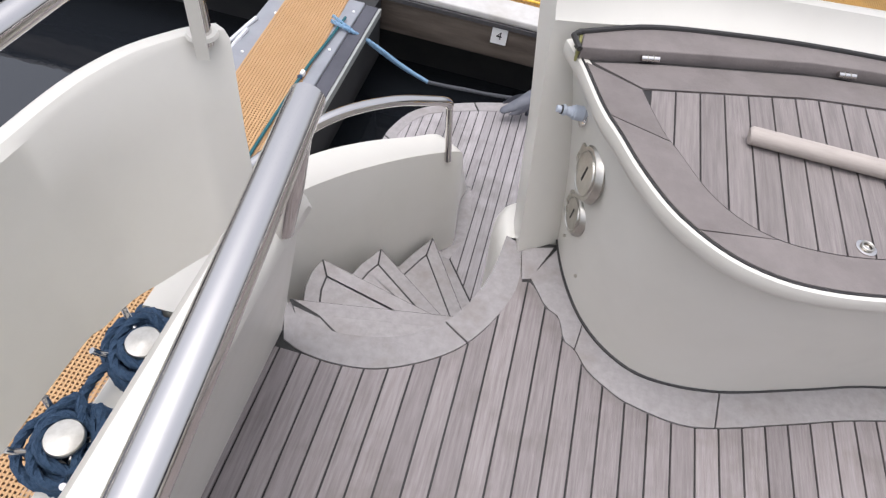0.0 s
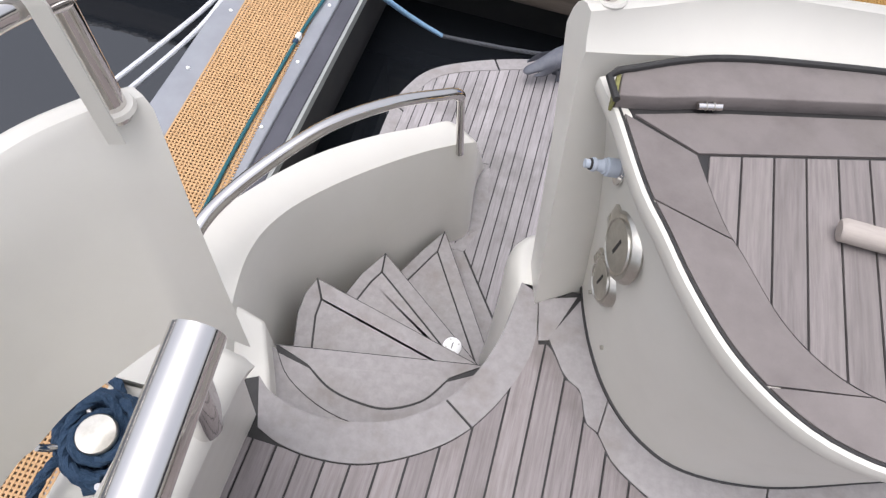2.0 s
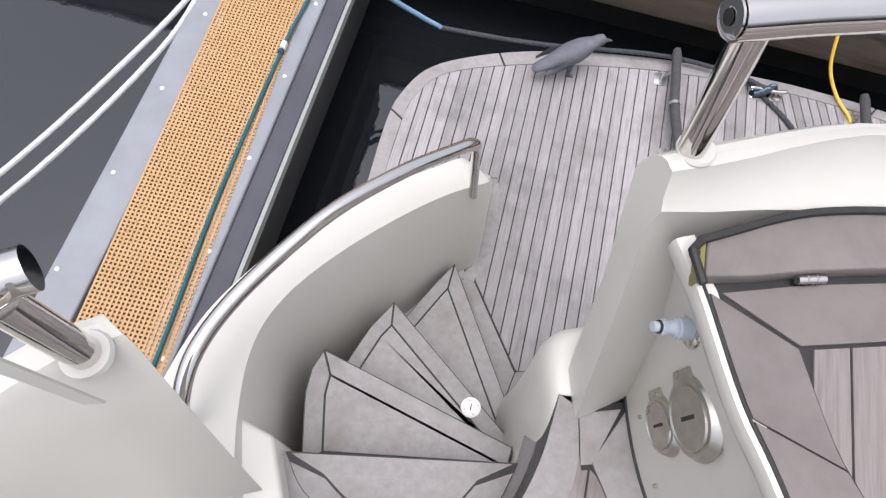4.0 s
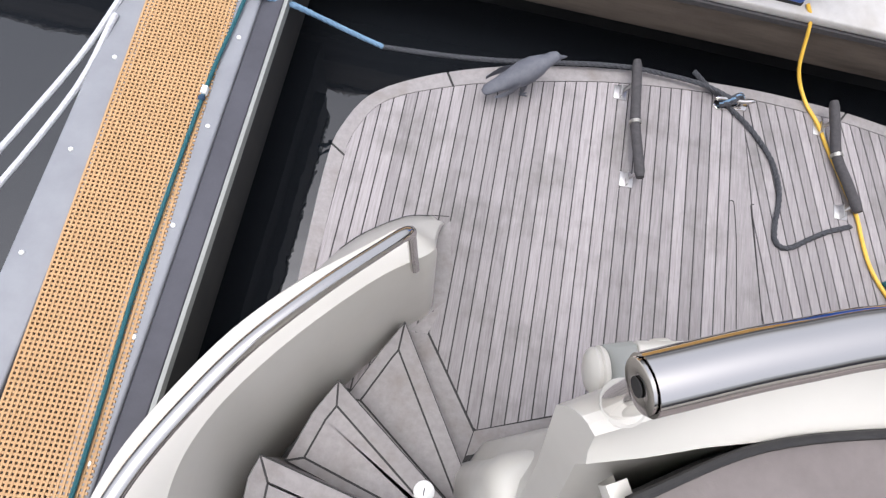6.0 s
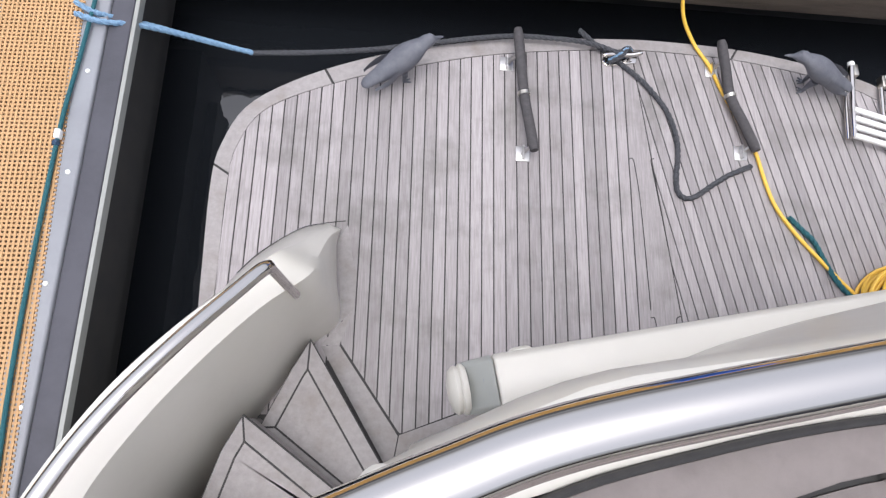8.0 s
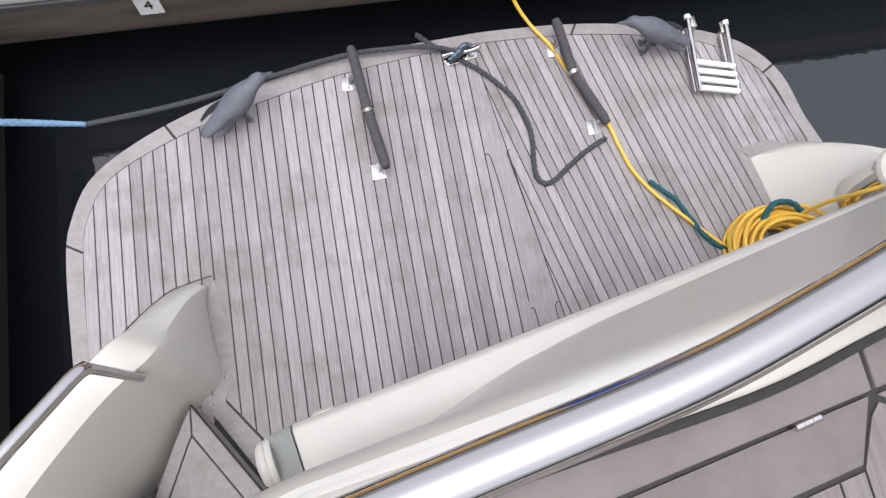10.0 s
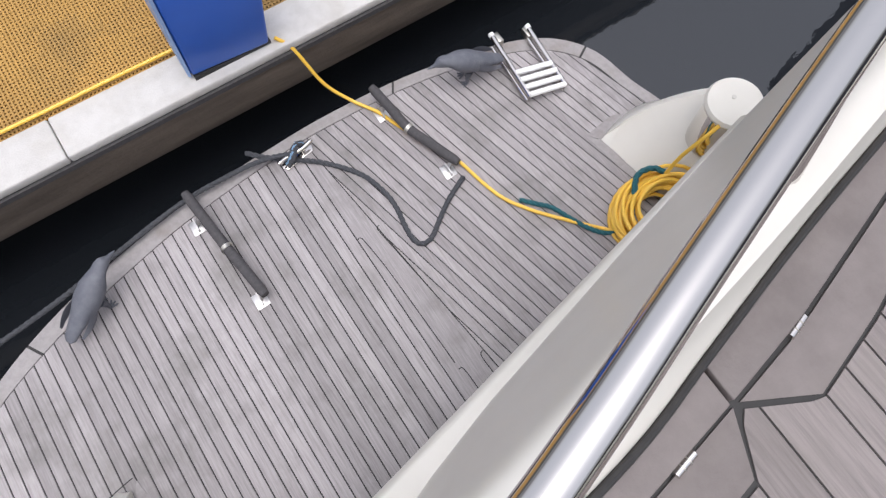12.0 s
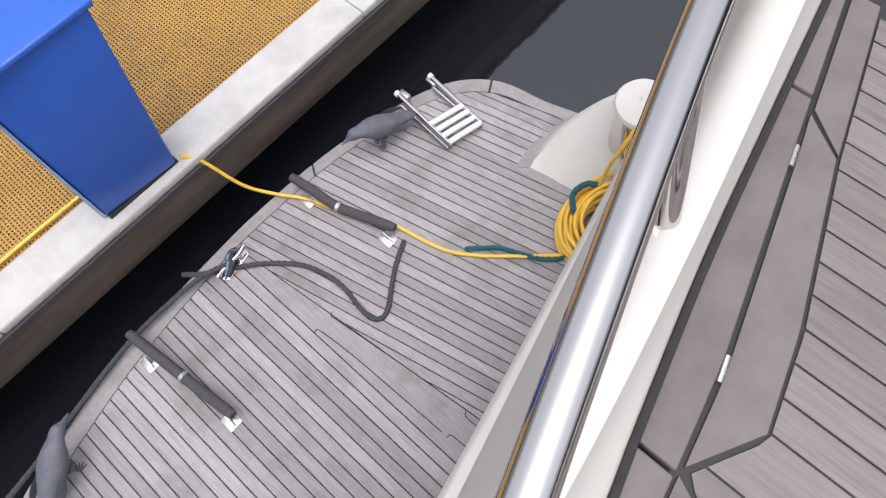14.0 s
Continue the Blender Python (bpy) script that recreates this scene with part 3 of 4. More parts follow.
def filler_cap(c, r, label):
    cap = empty("filler_cap", label, "cap", "filler caps")
    part("flange", lathe([(0.001, 0), (r * 1.02, 0), (r * 1.05, 0.004), (r * 1.0, 0.012), (r * 0.92, 0.02), (0.001, 0.02)], c, side_n, 32), DULL, cap, smooth=True)
    part("lid", lathe([(0.001, 0.02), (r * 0.8, 0.02), (r * 0.78, 0.024), (r * 0.74, 0.0215), (0.001, 0.0215)], c, side_n, 32), DULL, cap, "worn nickel lid", smooth=True)
    t = Vector((0, 0, 1)).cross(side_n).normalized()
    u = side_n.cross(t)
    o = Vector(c) + side_n * 0.004 - t * r * 0.98
    part("hinge_lug", loft([[o + t * a + u * b * r + side_n * e for a, b in ((-0.012, -0.35), (0.012, -0.45), (0.012, 0.45), (-0.012, 0.35))] for e in (0, 0.014)], None, True, True), DULL, cap)
    part("slot", loft([[Vector(c) + side_n * e + t * a * r + u * b * r for a, b in ((-0.05, -0.3), (0.05, -0.3), (0.05, 0.3), (-0.05, 0.3))] for e in (0.0212, 0.0226)], None, True, True), CAULK, cap)


filler_cap((-0.048, 1.588, 0.395), 0.072, "large round nickel filler cap on the bench side")
filler_cap((-0.035, 1.60, 0.235), 0.058, "small round nickel filler cap on the bench side")
inlet = empty("hose_connector", "grey plastic hose connector on a steel flange", "connector")
ic, inorm = Vector((-0.103, 1.712, 0.468)), Vector((-0.95, -0.22, 0.12)).normalized()
part("flange", lathe([(0.001, 0), (0.033, 0), (0.033, 0.003), (0.026, 0.007), (0.001, 0.007)], ic, inorm), STEEL, inlet, smooth=True)
part("body", lathe([(0.001, 0.006), (0.019, 0.006), (0.019, 0.03), (0.016, 0.032), (0.016, 0.036), (0.013, 0.038), (0.011, 0.05), (0.014, 0.054), (0.014, 0.06), (0.009, 0.062), (0.009, 0.075), (0.001, 0.075)], ic, inorm), HOSEGREY, inlet, smooth=True)
part("seal", lathe([(0.001, 0.061), (0.0115, 0.061), (0.0115, 0.065), (0.001, 0.065)], ic, inorm), CAULK, inlet)
for c in ((0.003, 1.50, 0.10), (-0.045, 1.632, 0.10)):
    s_ = tagged(finish("screw", lathe([(0.0005, -0.004), (0.005, -0.004), (0.005, 0.002), (0.0005, 0.003)], c, side_n, 8), DULL), "small dull screw head on the bench side", "screw", "screws on the bench side")

# ---- transom coaming ----
C_IN = spline([(-0.250, 1.843), (-0.163, 1.885), (-0.05, 1.952), (0.052, 2.000), (0.134, 2.015), (0.45, 2.055), (0.8, 2.095), (1.1, 2.145), (1.4, 2.205), (1.8, 2.29), (2.25, 2.385)], 5)
C_OUT = spline([(-0.286, 1.880), (-0.22, 1.918), (-0.13, 1.963), (-0.04, 2.005), (0.053, 2.036), (0.136, 2.052), (0.38, 2.095), (0.79, 2.165), (1.08, 2.222), (1.38, 2.285), (1.78, 2.375), (2.23, 2.47)], 5)
SEAM = resample([(p[0], p[1] + 0.006) for p in AFT] + [(2.25, 2.35)], 40)
A, B = resample(C_IN, 40), resample(C_OUT, 40)
foot_i = resample([(-0.156, 1.61), (-0.05, 1.69), (0.2, 1.9), (0.8, 2.0), (2.25, 2.26)], 40)
foot_o = resample([(-0.186, 1.72), (-0.175, 1.80), (-0.117, 1.905), (0.07, 1.985), (0.28, 2.06), (0.49, 2.15), (0.705, 2.215), (1.2, 2.33), (1.6, 2.42), (2.25, 2.54)], 40)
rings = []
for i in range(40):
    a, b, fi, fo = A[i], B[i], foot_i[i], foot_o[i]
    top = 0.705 + 0.02 * i / 39
    se = a.lerp(fi, 0.12).lerp(SEAM[i], min(1.0, i / 3))
    rings.append([(*fi, ZP - 0.02), (*fi, 0.0), (*se, 0.59), (*se, 0.635), (*se.lerp(a, 0.5), 0.655), (*a.lerp(se, 0.08), top - 0.02), (*a.lerp(b, 0.05), top - 0.006), (*a.lerp(b, 0.2), top - 0.004), (*a.lerp(b, 0.35), top), (*a.lerp(b, 0.58), top - 0.003),
                  (*a.lerp(b, 0.76), top - 0.013), (*a.lerp(b, 0.91), top - 0.033), (*b, top - 0.07), (*b.lerp(fo, 0.45 + 0.45 * min(1.0, i / 6)), 0.38), (*fo, -0.02), (*fo, -0.35), (*fo, ZP - 0.02)])
tb = loft(rings, None, True, False)
tb.verts.ensure_lookup_table()
m_ = len(rings[0])
for first, ks in ((0, ((0, 1, 15, 16), (1, 14, 15), (1, 2, 13, 14), (2, 3, 12, 13), (3, 4, 11, 12), (4, 5, 10, 11), (5, 6, 7, 8, 9, 10))), (39 * m_, (tuple(range(m_)),))):
    for q in ks:
        tb.faces.new([tb.verts[first + k] for k in q])
transom = tagged(finish("transom", tb, GEL, None, True), "cream white moulded transom coaming of the boat", "boat hull", kind="structure")
transom.data.set_sharp_from_angle(angle=radians(32))
part("seal", tube([(p[0], p[1] - 0.001, ZS + 0.030) for p in [(-0.168, 1.715), (-0.188, 1.765)] + [(q[0], q[1]) for q in AFT]], 0.007, 8), CAULK, transom, "black seam between bench and coaming")

rail2 = empty("stern_rail", "polished stainless grab rail on the transom coaming", "rail")
R2 = spline([(*p, 0.965) for p in ((-0.303, 1.866), (-0.18, 1.918), (-0.05, 1.962), (0.24, 2.022), (0.50, 2.072), (0.664, 2.118), (0.85, 2.178), (1.158, 2.275), (1.358, 2.335), (1.8, 2.46), (2.1, 2.54))], 8)
part("tube", tube(R2, 0.027, 24), STEEL, rail2, smooth=True)
part("end_plug", lathe([(0.001, 0), (0.024, 0), (0.024, 0.003), (0.01, 0.004), (0.001, 0.002)], (-0.304, 1.8656, 0.965), (-0.922, -0.388, 0), 20), STEEL, rail2, smooth=True)
for px, py, tx, ty in ((-0.222, 1.890, -0.272, 1.880), (1.205, 2.205, 1.29, 2.315)):
    part("post", tube([(px, py, 0.66), (tx, ty, 0.955)], 0.021, 18), STEEL, rail2, smooth=True)
    part("base_flange", lathe([(0.001, 0), (0.03, 0), (0.03, 0.004), (0.026, 0.008), (0.001, 0.008)], (px, py, 0.70), (0, 0, 1), 24), GEL, rail2, "white moulded collar", smooth=True)
part("bore", lathe([(0.001, 0), (0.009, 0), (0.009, 0.0008), (0.001, 0.0008)], (-0.3085, 1.8637, 0.965), (-0.922, -0.388, 0), 16), INK, rail2, "dark hole in the end plug")

# ---- passerelle ----
pas = empty("passerelle", "stowed white boarding gangway tube with grey end cap on the transom", "gangway")
d = Vector((1, 0.193, 0)).normalized()
nrm = Vector((-d.y, d.x, 0))
o = Vector((0.012, 2.058, 0.10))
prof = [(-0.05, -0.06), (0.05, -0.06), (0.06, -0.03), (0.06, 0.028), (0.048, 0.05), (-0.048, 0.05), (-0.06, 0.028), (-0.06, -0.03)]
part("housing", loft([[o + d * s_ + nrm * a + Vector((0, 0, c)) for a, c in prof] for s_ in (0, 1.75)], None, True, True), GEL, pas, "white housing", bevel=0.006)
cap_end = [(a * 0.94, c if c < 0 else c * 0.1 - 0.004) for a, c in prof]
part("end_cap", loft([[o + d * s_ + nrm * a + Vector((0, 0, c)) for a, c in pr] for s_, pr in ((-0.062, cap_end), (-0.003, prof))], None, True, True), GREY, pas, "grey end cap cut on a slant", bevel=0.003)
part("mark", loft([[o + d * (-0.045 + u) + nrm * v + Vector((0, 0, 0.0145 + (u - 0.002) * 0.88 + e)) for u, v in ((0.0, -0.034), (0.008, -0.036), (0.020, 0.012), (0.012, 0.014))] for e in (-0.004, 0.0015)], None, True, True), ALU, pas, "worn grey bar of lettering")
part("end_ring", lathe([(0.001, 0), (0.052, 0), (0.056, 0.006), (0.056, 0.012), (0.050, 0.016), (0.053, 0.020), (0.053, 0.026), (0.044, 0.036), (0.02, 0.042), (0.001, 0.043)], o - d * 0.058 - Vector((0, 0, 0.022)), -d, 32), GEL, pas, "white ribbed end disc", smooth=True)
part("lug", lathe([(0.001, 0), (0.028, 0), (0.028, 0.01), (0.02, 0.016), (0.001, 0.016)], o + d * 0.07 + nrm * 0.052, nrm, 20), GEL, pas, smooth=True)
part("lug", lathe([(0.001, 0), (0.028, 0), (0.028, 0.01), (0.02, 0.016), (0.001, 0.016)], o + d * 0.07 - nrm * 0.052, -nrm, 20), GEL, pas, smooth=True)

# ---- quarter fairing and bulwark ----
F = [((-0.432, 2.72, ZP), (-0.425, 2.725, -0.975), (-0.45, 2.735, -0.98), (-0.48, 2.758, ZP)),
     ((-0.44, 2.66, ZP), (-0.443, 2.63, -0.77), (-0.50, 2.655, -0.80), (-0.60, 2.722, ZP)),
     ((-0.43, 2.52, ZP), (-0.452, 2.50, -0.57), (-0.54, 2.55, -0.60), (-0.736, 2.623, ZP)),
     ((-0.412, 2.36, ZP), (-0.455, 2.40, -0.43), (-0.58, 2.47, -0.42), (-0.82, 2.53, ZP)),
     ((-0.51, 2.26, ZP), (-0.58, 2.29, -0.39), (-0.68, 2.36, -0.37), (-0.88, 2.44, ZP)),
     ((-0.60, 2.12, ZP), (-0.71, 2.135, -0.34), (-0.82, 2.21, -0.31), (-0.95, 2.3, ZP)),
     ((-0.70, 1.97, ZP), (-0.835, 1.955, -0.285), (-0.95, 2.03, -0.25), (-1.05, 2.1, ZP)),
     ((-0.84, 1.72, ZP), (-0.925, 1.78, -0.235), (-1.05, 1.82, -0.19), (-1.13, 1.87, ZP)),
     ((-0.855, 1.58, ZP), (-0.95, 1.62, -0.20), (-1.11, 1.63, -0.14), (-1.2, 1.64, ZP)),
     ((-0.81, 1.36, ZP), (-0.90, 1.42, -0.15), (-1.13, 1.40, -0.1), (-1.23, 1.40, ZP)),
     ((-0.74, 1.15, ZP), (-0.80, 1.17, -0.13), (-1.14, 1.15, -0.1), (-1.24, 1.15, ZP))]
cols = [spline([f[k] for f in F], 6) for k in range(4)]
rings = []
for i in range(len(cols[0])):
    c0, c1, c2, c3 = (cols[k][i] for k in range(4))
    up = Vector((0, 0, 0.012))
    rings.append([c0, c0.lerp(c1, 0.5), c0.lerp(c1, 0.93), c1.lerp(c2, 0.08) + up * 0.6, c1.lerp(c2, 0.3) + up, c1.lerp(c2, 0.7) + up, c2.lerp(c1, 0.06) + up * 0.6, c2.lerp(c3, 0.08), c3, c3 - Vector((0, 0, 0.6)), c0 - Vector((0, 0, 0.6))])
fairing = tagged(finish("quarter_fairing", loft(rings, None, True, True), GEL, None, True), "white moulded hull quarter sweeping down to the platform", "boat hull", kind="structure")
rail3 = empty("quarter_rail", "curved polished stainless rail on the hull quarter", "rail")
part("tube", tube(spline([(-1.02, 1.40, -0.12), (-1.015, 1.42, 0.0), (-1.015, 1.52, 0.05), (-0.985, 1.65, 0.05), (-0.91, 1.81, 0.05), (-0.82, 1.965, 0.04), (-0.70, 2.135, -0.01), (-0.59, 2.285, -0.09), (-0.55, 2.34, -0.125), (-0.535, 2.357, -0.15)], 6), 0.02, 18), STEEL, rail3, smooth=True)
part("post", tube([(-0.503, 2.345, -0.43), (-0.512, 2.348, -0.35), (-0.535, 2.357, -0.14)], 0.015, 14), STEEL, rail3, smooth=True)

F2 = [((2.005, 2.925, ZP), (2.03, 2.93, -0.99), (2.06, 2.94, -0.992), (2.10, 2.955, ZP)),
      ((2.02, 2.84, ZP), (2.14, 2.905, -0.90), (2.17, 2.92, -0.905), (2.25, 2.97, ZP)),
      ((2.03, 2.76, ZP), (2.24, 2.85, -0.80), (2.28, 2.87, -0.81), (2.38, 2.93, ZP)),
      ((2.044, 2.653, ZP), (2.33, 2.74, -0.67), (2.38, 2.76, -0.68), (2.46, 2.80, ZP)),
      ((2.06, 2.526, ZP), (2.38, 2.60, -0.60), (2.44, 2.62, -0.61), (2.53, 2.66, ZP)),
      ((2.08, 2.35, ZP), (2.40, 2.40, -0.55), (2.46, 2.42, -0.56), (2.58, 2.45, ZP))]
cols = [spline([f[k] for f in F2], 6) for k in range(4)]
rings = []
for i in range(len(cols[0])):
    c0, c1, c2, c3 = (cols[k][i] for k in range(4))
    up = Vector((0, 0, 0.01))
    rings.append([c0, c0.lerp(c1, 0.93), c1.lerp(c2, 0.08) + up, c1.lerp(c2, 0.5) + up, c2.lerp(c1, 0.08) + up, c2.lerp(c3, 0.08), c3, c3 - Vector((0, 0, 0.6)), c0 - Vector((0, 0, 0.6))])
tagged(finish("quarter_fairing", loft(rings, None, True, True), GEL, None, True), "white moulded hull quarter beside the yellow hose", "boat hull", kind="structure")
caps = empty("capstan", "white domed capstan with a polished steel band", "winch")
part("drum", lathe([(0.001, -0.2), (0.10, -0.2), (0.10, 0.07), (0.001, 0.07)], (2.27, 2.62, -0.60), (-0.08, 0.02, 1), 32), STEEL, caps, "polished steel band", smooth=True)
part("cap", lathe([(0.001, 0.07), (0.112, 0.07), (0.116, 0.085), (0.108, 0.10), (0.06, 0.106), (0.001, 0.107)], (2.27, 2.62, -0.60), (-0.08, 0.02, 1), 32), GEL, caps, "white domed cap", smooth=True)
part("socket", lathe([(0.001, 0), (0.009, 0), (0.009, 0.0025), (0.001, 0.0025)], (2.265, 2.64, -0.4935), (-0.08, 0.02, 1), 12), DULL, caps)

BT = spline([(-0.885, 1.43), (-0.95, 1.38), (-1.03, 1.26), (-1.075, 1.05), (-1.10, 0.5), (-1.10, -1.6)], 8)
BB = spline([(-0.79, 1.30), (-0.86, 1.24), (-0.945, 1.10), (-1.005, 0.96), (-1.035, 0.6), (-1.035, -1.6)], 8)
rings = []
for i, (t_, b_) in enumerate(zip(BT, BB)):
    u = i / (len(BT) - 1)
    zb = -0.03 + min(1, u * 5) * 0.22
    off = Vector((-0.05, 0.025, 0))
    top, bot = Vector((t_[0], t_[1], 0.66 - 0.02 * u)), Vector((b_[0], b_[1], zb))
    rings.append([bot, bot.lerp(top, 0.33) + off * 0.12, bot.lerp(top, 0.66) + off * 0.12, top - off * 0.1 - Vector((0, 0, 0.015)), top + off * 0.2, top + off * 0.7, top + off - Vector((0, 0, 0.012)), bot.lerp(top, 0.5) + off, bot + off, bot + off * 0.5 - Vector((0, 0, 0.012))])
bulwark = tagged(finish("bulwark", loft(rings, None, True, True), GEL, None, True), "tall curved cream white bulwark", "boat hull", kind="structure")
hw = empty("bulwark_rail", "stainless handrail with post on top of the bulwark", "rail")
part("tube", tube(spline([(-0.905, 1.44, 0.87), (-0.935, 1.41, 0.87), (-0.985, 1.30, 0.87), (-1.01, 1.10, 0.87), (-1.03, 0.5, 0.87), (-1.03, -1.5, 0.87)], 6), 0.024, 18), STEEL, hw, smooth=True)
part("post", tube([(-0.925, 1.40, 0.64), (-0.932, 1.405, 0.85)], 0.021, 18), STEEL, hw, smooth=True)
part("base_flange", lathe([(0.001, 0), (0.033, 0), (0.03, 0.008), (0.001, 0.008)], (-0.925, 1.40, 0.66), (0, 0, 1), 20), GEL, hw, smooth=True)
part("strap", loft([[(-0.90 + a, 1.345 + b, z) for a, b in ((-0.012, 0), (0.012, 0.008), (0.012, 0.011), (-0.012, 0.003))] for z in (0.64, 0.9)] + [[(-0.90 - 0.06 + a, 1.34 + b, 1.05) for a, b in ((-0.012, 0), (0.012, 0.008), (0.012, 0.011), (-0.012, 0.003))]], None, True, True), GEL, hw, "flat white strap")
tagged(finish("side_deck", box(-1.12, -0.72, -1.6, 1.16, -0.3, -0.15), GEL, None, bevel=0.012), "white moulded side deck below the coaming", "boat deck", kind="structure")
part_ = prism([(-1.12, 1.165), (-0.70, 1.165), (-0.765, 1.30), (-0.83, 1.42), (-1.0, 1.46), (-1.12, 1.40)], ZP - 0.2, -0.165)
tagged(finish("side_moulding", part_, GEL, None, bevel=0.012), "white moulded corner between side deck and stair", "boat hull", kind="structure")
rings = []
for y, f in ((-1.6, 1), (-0.8, 1), (0, 1), (0.6, 1), (0.98, 1), (1.06, 1), (1.085, 0.985), (1.10, 0.95)):
    x0 = -0.575
    rings.append([(-0.90, y + 0.06, -0.15), (-0.72, y + 0.08, -0.15), (-0.705, y + 0.05, 0.0), (x0 - 0.035, y, 0.52 * f), (x0, y, 0.62 * f), (x0 - 0.01, y, 0.65 * f), (x0 - 0.03, y, 0.665 * f), (x0 - 0.075, y, 0.665 * f), (x0 - 0.095, y, 0.64 * f), (x0 - 0.11, y, 0.5 * f)])
coaming = tagged(finish("side_coaming", loft(rings, None, True, True), GEL, None, True), "white moulded cockpit side coaming", "boat hull", kind="structure")
rail = empty("side_rail", "polished stainless grab rail on the cockpit coaming", "rail")
part("tube", tube(spline([(-0.31, -1.4, 0.9), (-0.42, -0.2, 0.9), (-0.487, 0.54, 0.9), (-0.542, 1.035, 0.9)], 8), 0.0255, 24), STEEL, rail, smooth=True)
part("post", tube([(-0.585, 1.0, 0.64), (-0.56, 1.0, 0.76), (-0.54, 1.0, 0.89)], 0.02, 16), STEEL, rail, smooth=True)


def rope(pts, r, m, label, n=6, sides=8, twist=True):
    P = spline(pts, n)
    bm = tube(P, r * 0.8 if twist else r, sides)
    if twist:
        # three strands laid round the core
        L = 0.0
        acc = [0.0]
        for a, b in zip(P, P[1:]):
            L += (b - a).length
            acc.append(L)
        fine = []
        steps = max(12, int(L / (r * 0.9)))
        for k in range(steps + 1):
            s_ = L * k / steps
            i = min(len(P) - 2, max(j for j in range(len(P)) if acc[j] <= s_ + 1e-9))
            u = (s_ - acc[i]) / max(1e-9, acc[i + 1] - acc[i])
            p = P[i].lerp(P[i + 1], u)
            dd = (P[i + 1] - P[i]).normalized()
            a_ = dd.cross(Vector((0, 0, 1)))
            a_ = a_.normalized() if a_.length > 0.01 else Vector((1, 0, 0))
            fine.append((p, a_, dd.cross(a_), s_))
        for h in range(3):
            ph_ = h * 2 * math.pi / 3
            tube([p + (a_ * math.cos(s_ / r * 0.9 + ph_) + b_ * math.sin(s_ / r * 0.9 + ph_)) * r * 0.5 for p, a_, b_, s_ in fine], r * 0.55, 5, bm)
    return tagged(finish("rope", bm, m, None, True), label, "rope")


# ---- mooring bollards with rope ----
def bollard(c, name_label):
    b = empty("bollard", name_label, "bollard", "mooring bollards")
    x, y, z = c
    part("post", lathe([(0.001, -0.15), (0.055, -0.15), (0.05, -0.14), (0.034, -0.12), (0.034, -0.02), (0.001, -0.02)], c, n=24), STEEL, b, smooth=True)
    # duller metal stands in for the beige bulwark mirrored in the cap
    part("cap", lathe([(0.001, -0.02), (0.040, -0.02), (0.045, -0.012), (0.045, -0.004), (0.042, 0.0), (0.001, 0.004)], c, n=28), DULL, b, "polished cap toned for its beige reflection", smooth=True)
    for a in (0.55, 2.5, 3.7, 5.3):
        ca, sa = math.cos(a), math.sin(a)
        part("horn", tube(spline([(x + 0.02 * ca, y + 0.02 * sa, z - 0.05), (x + 0.065 * ca, y + 0.065 * sa, z - 0.045), (x + 0.10 * ca, y + 0.10 * sa, z - 0.02), (x + 0.115 * ca, y + 0.115 * sa, z + 0.004)], 4), 0.0085, 10), STEEL, b, smooth=True)
    part("foot_plate", lathe([(0.001, -0.151), (0.085, -0.151), (0.083, -0.144), (0.001, -0.143)], c, n=28), GEL, b, smooth=True)
    return b


def wound_rope(c, turns, label, seed, tail):
    """Figure-of-eight turns of rope heaped round a bollard, with a loose tail."""
    rnd = random.Random(seed)
    pts = []
    for k in range(turns):
        r = 0.052 + 0.020 * (k % 3) + rnd.uniform(-0.004, 0.004)
        ex, tilt = rnd.uniform(0.9, 1.45), rnd.uniform(-0.3, 0.3)
        spin = rnd.uniform(0, 6.28)
        zc = -0.128 + 0.10 * (k // 3) / max(1, (turns - 1) // 3)
        for q in range(12):
            a = 2 * math.pi * q / 12
            u, v = r * ex * math.cos(a), r * math.sin(a)
            pts.append((c[0] + u * math.cos(spin) - v * math.sin(spin), c[1] + u * math.sin(spin) + v * math.cos(spin), zc + tilt * 0.05 * math.cos(a) + 0.004 * math.sin(3 * a)))
    pts += tail
    return rope(pts, 0.0135, ROPE_N, label, n=3)


for c, tail in (((-1.013, 1.012, 0.0), [(-1.03, 1.10, -0.08), (-1.07, 1.14, -0.10), (-1.13, 1.16, -0.13), (-1.2, 1.2, -0.25)]),
                ((-1.05, 0.745, 0.0), [(-0.99, 0.70, -0.11), (-0.95, 0.62, -0.13), (-0.93, 0.5, -0.135), (-0.92, 0.3, -0.135)])):
    bollard(c, "polished steel mooring bollard wound with navy rope")
    tagged(wound_rope(c, 11, "navy blue mooring rope heaped round the bollard", 3 if c[1] > 1 else 8, tail), group="ropes on the bollards")
tagged(rope([(-1.065, 0.98, -0.06), (-1.09, 0.93, -0.05), (-1.10, 0.87, -0.06), (-1.09, 0.81, -0.07), (-1.075, 0.79, -0.08)], 0.0135, ROPE_N, "navy blue rope running between the two bollards"), group="ropes on the bollards")
tagged(rope([(-0.98, 0.96, -0.09), (-0.955, 0.90, -0.12), (-0.95, 0.85, -0.13), (-0.975, 0.79, -0.12)], 0.0135, ROPE_N, "navy blue rope slack between the bollards"), group="ropes on the bollards")
tagged(rope([(-0.985, 1.05, -0.05), (-0.965, 1.09, -0.07), (-0.93, 1.085, -0.10), (-0.915, 1.03, -0.12), (-0.94, 0.97, -0.13)], 0.0135, ROPE_N, "loop of navy blue rope beside the bollard"), group="ropes on the bollards")

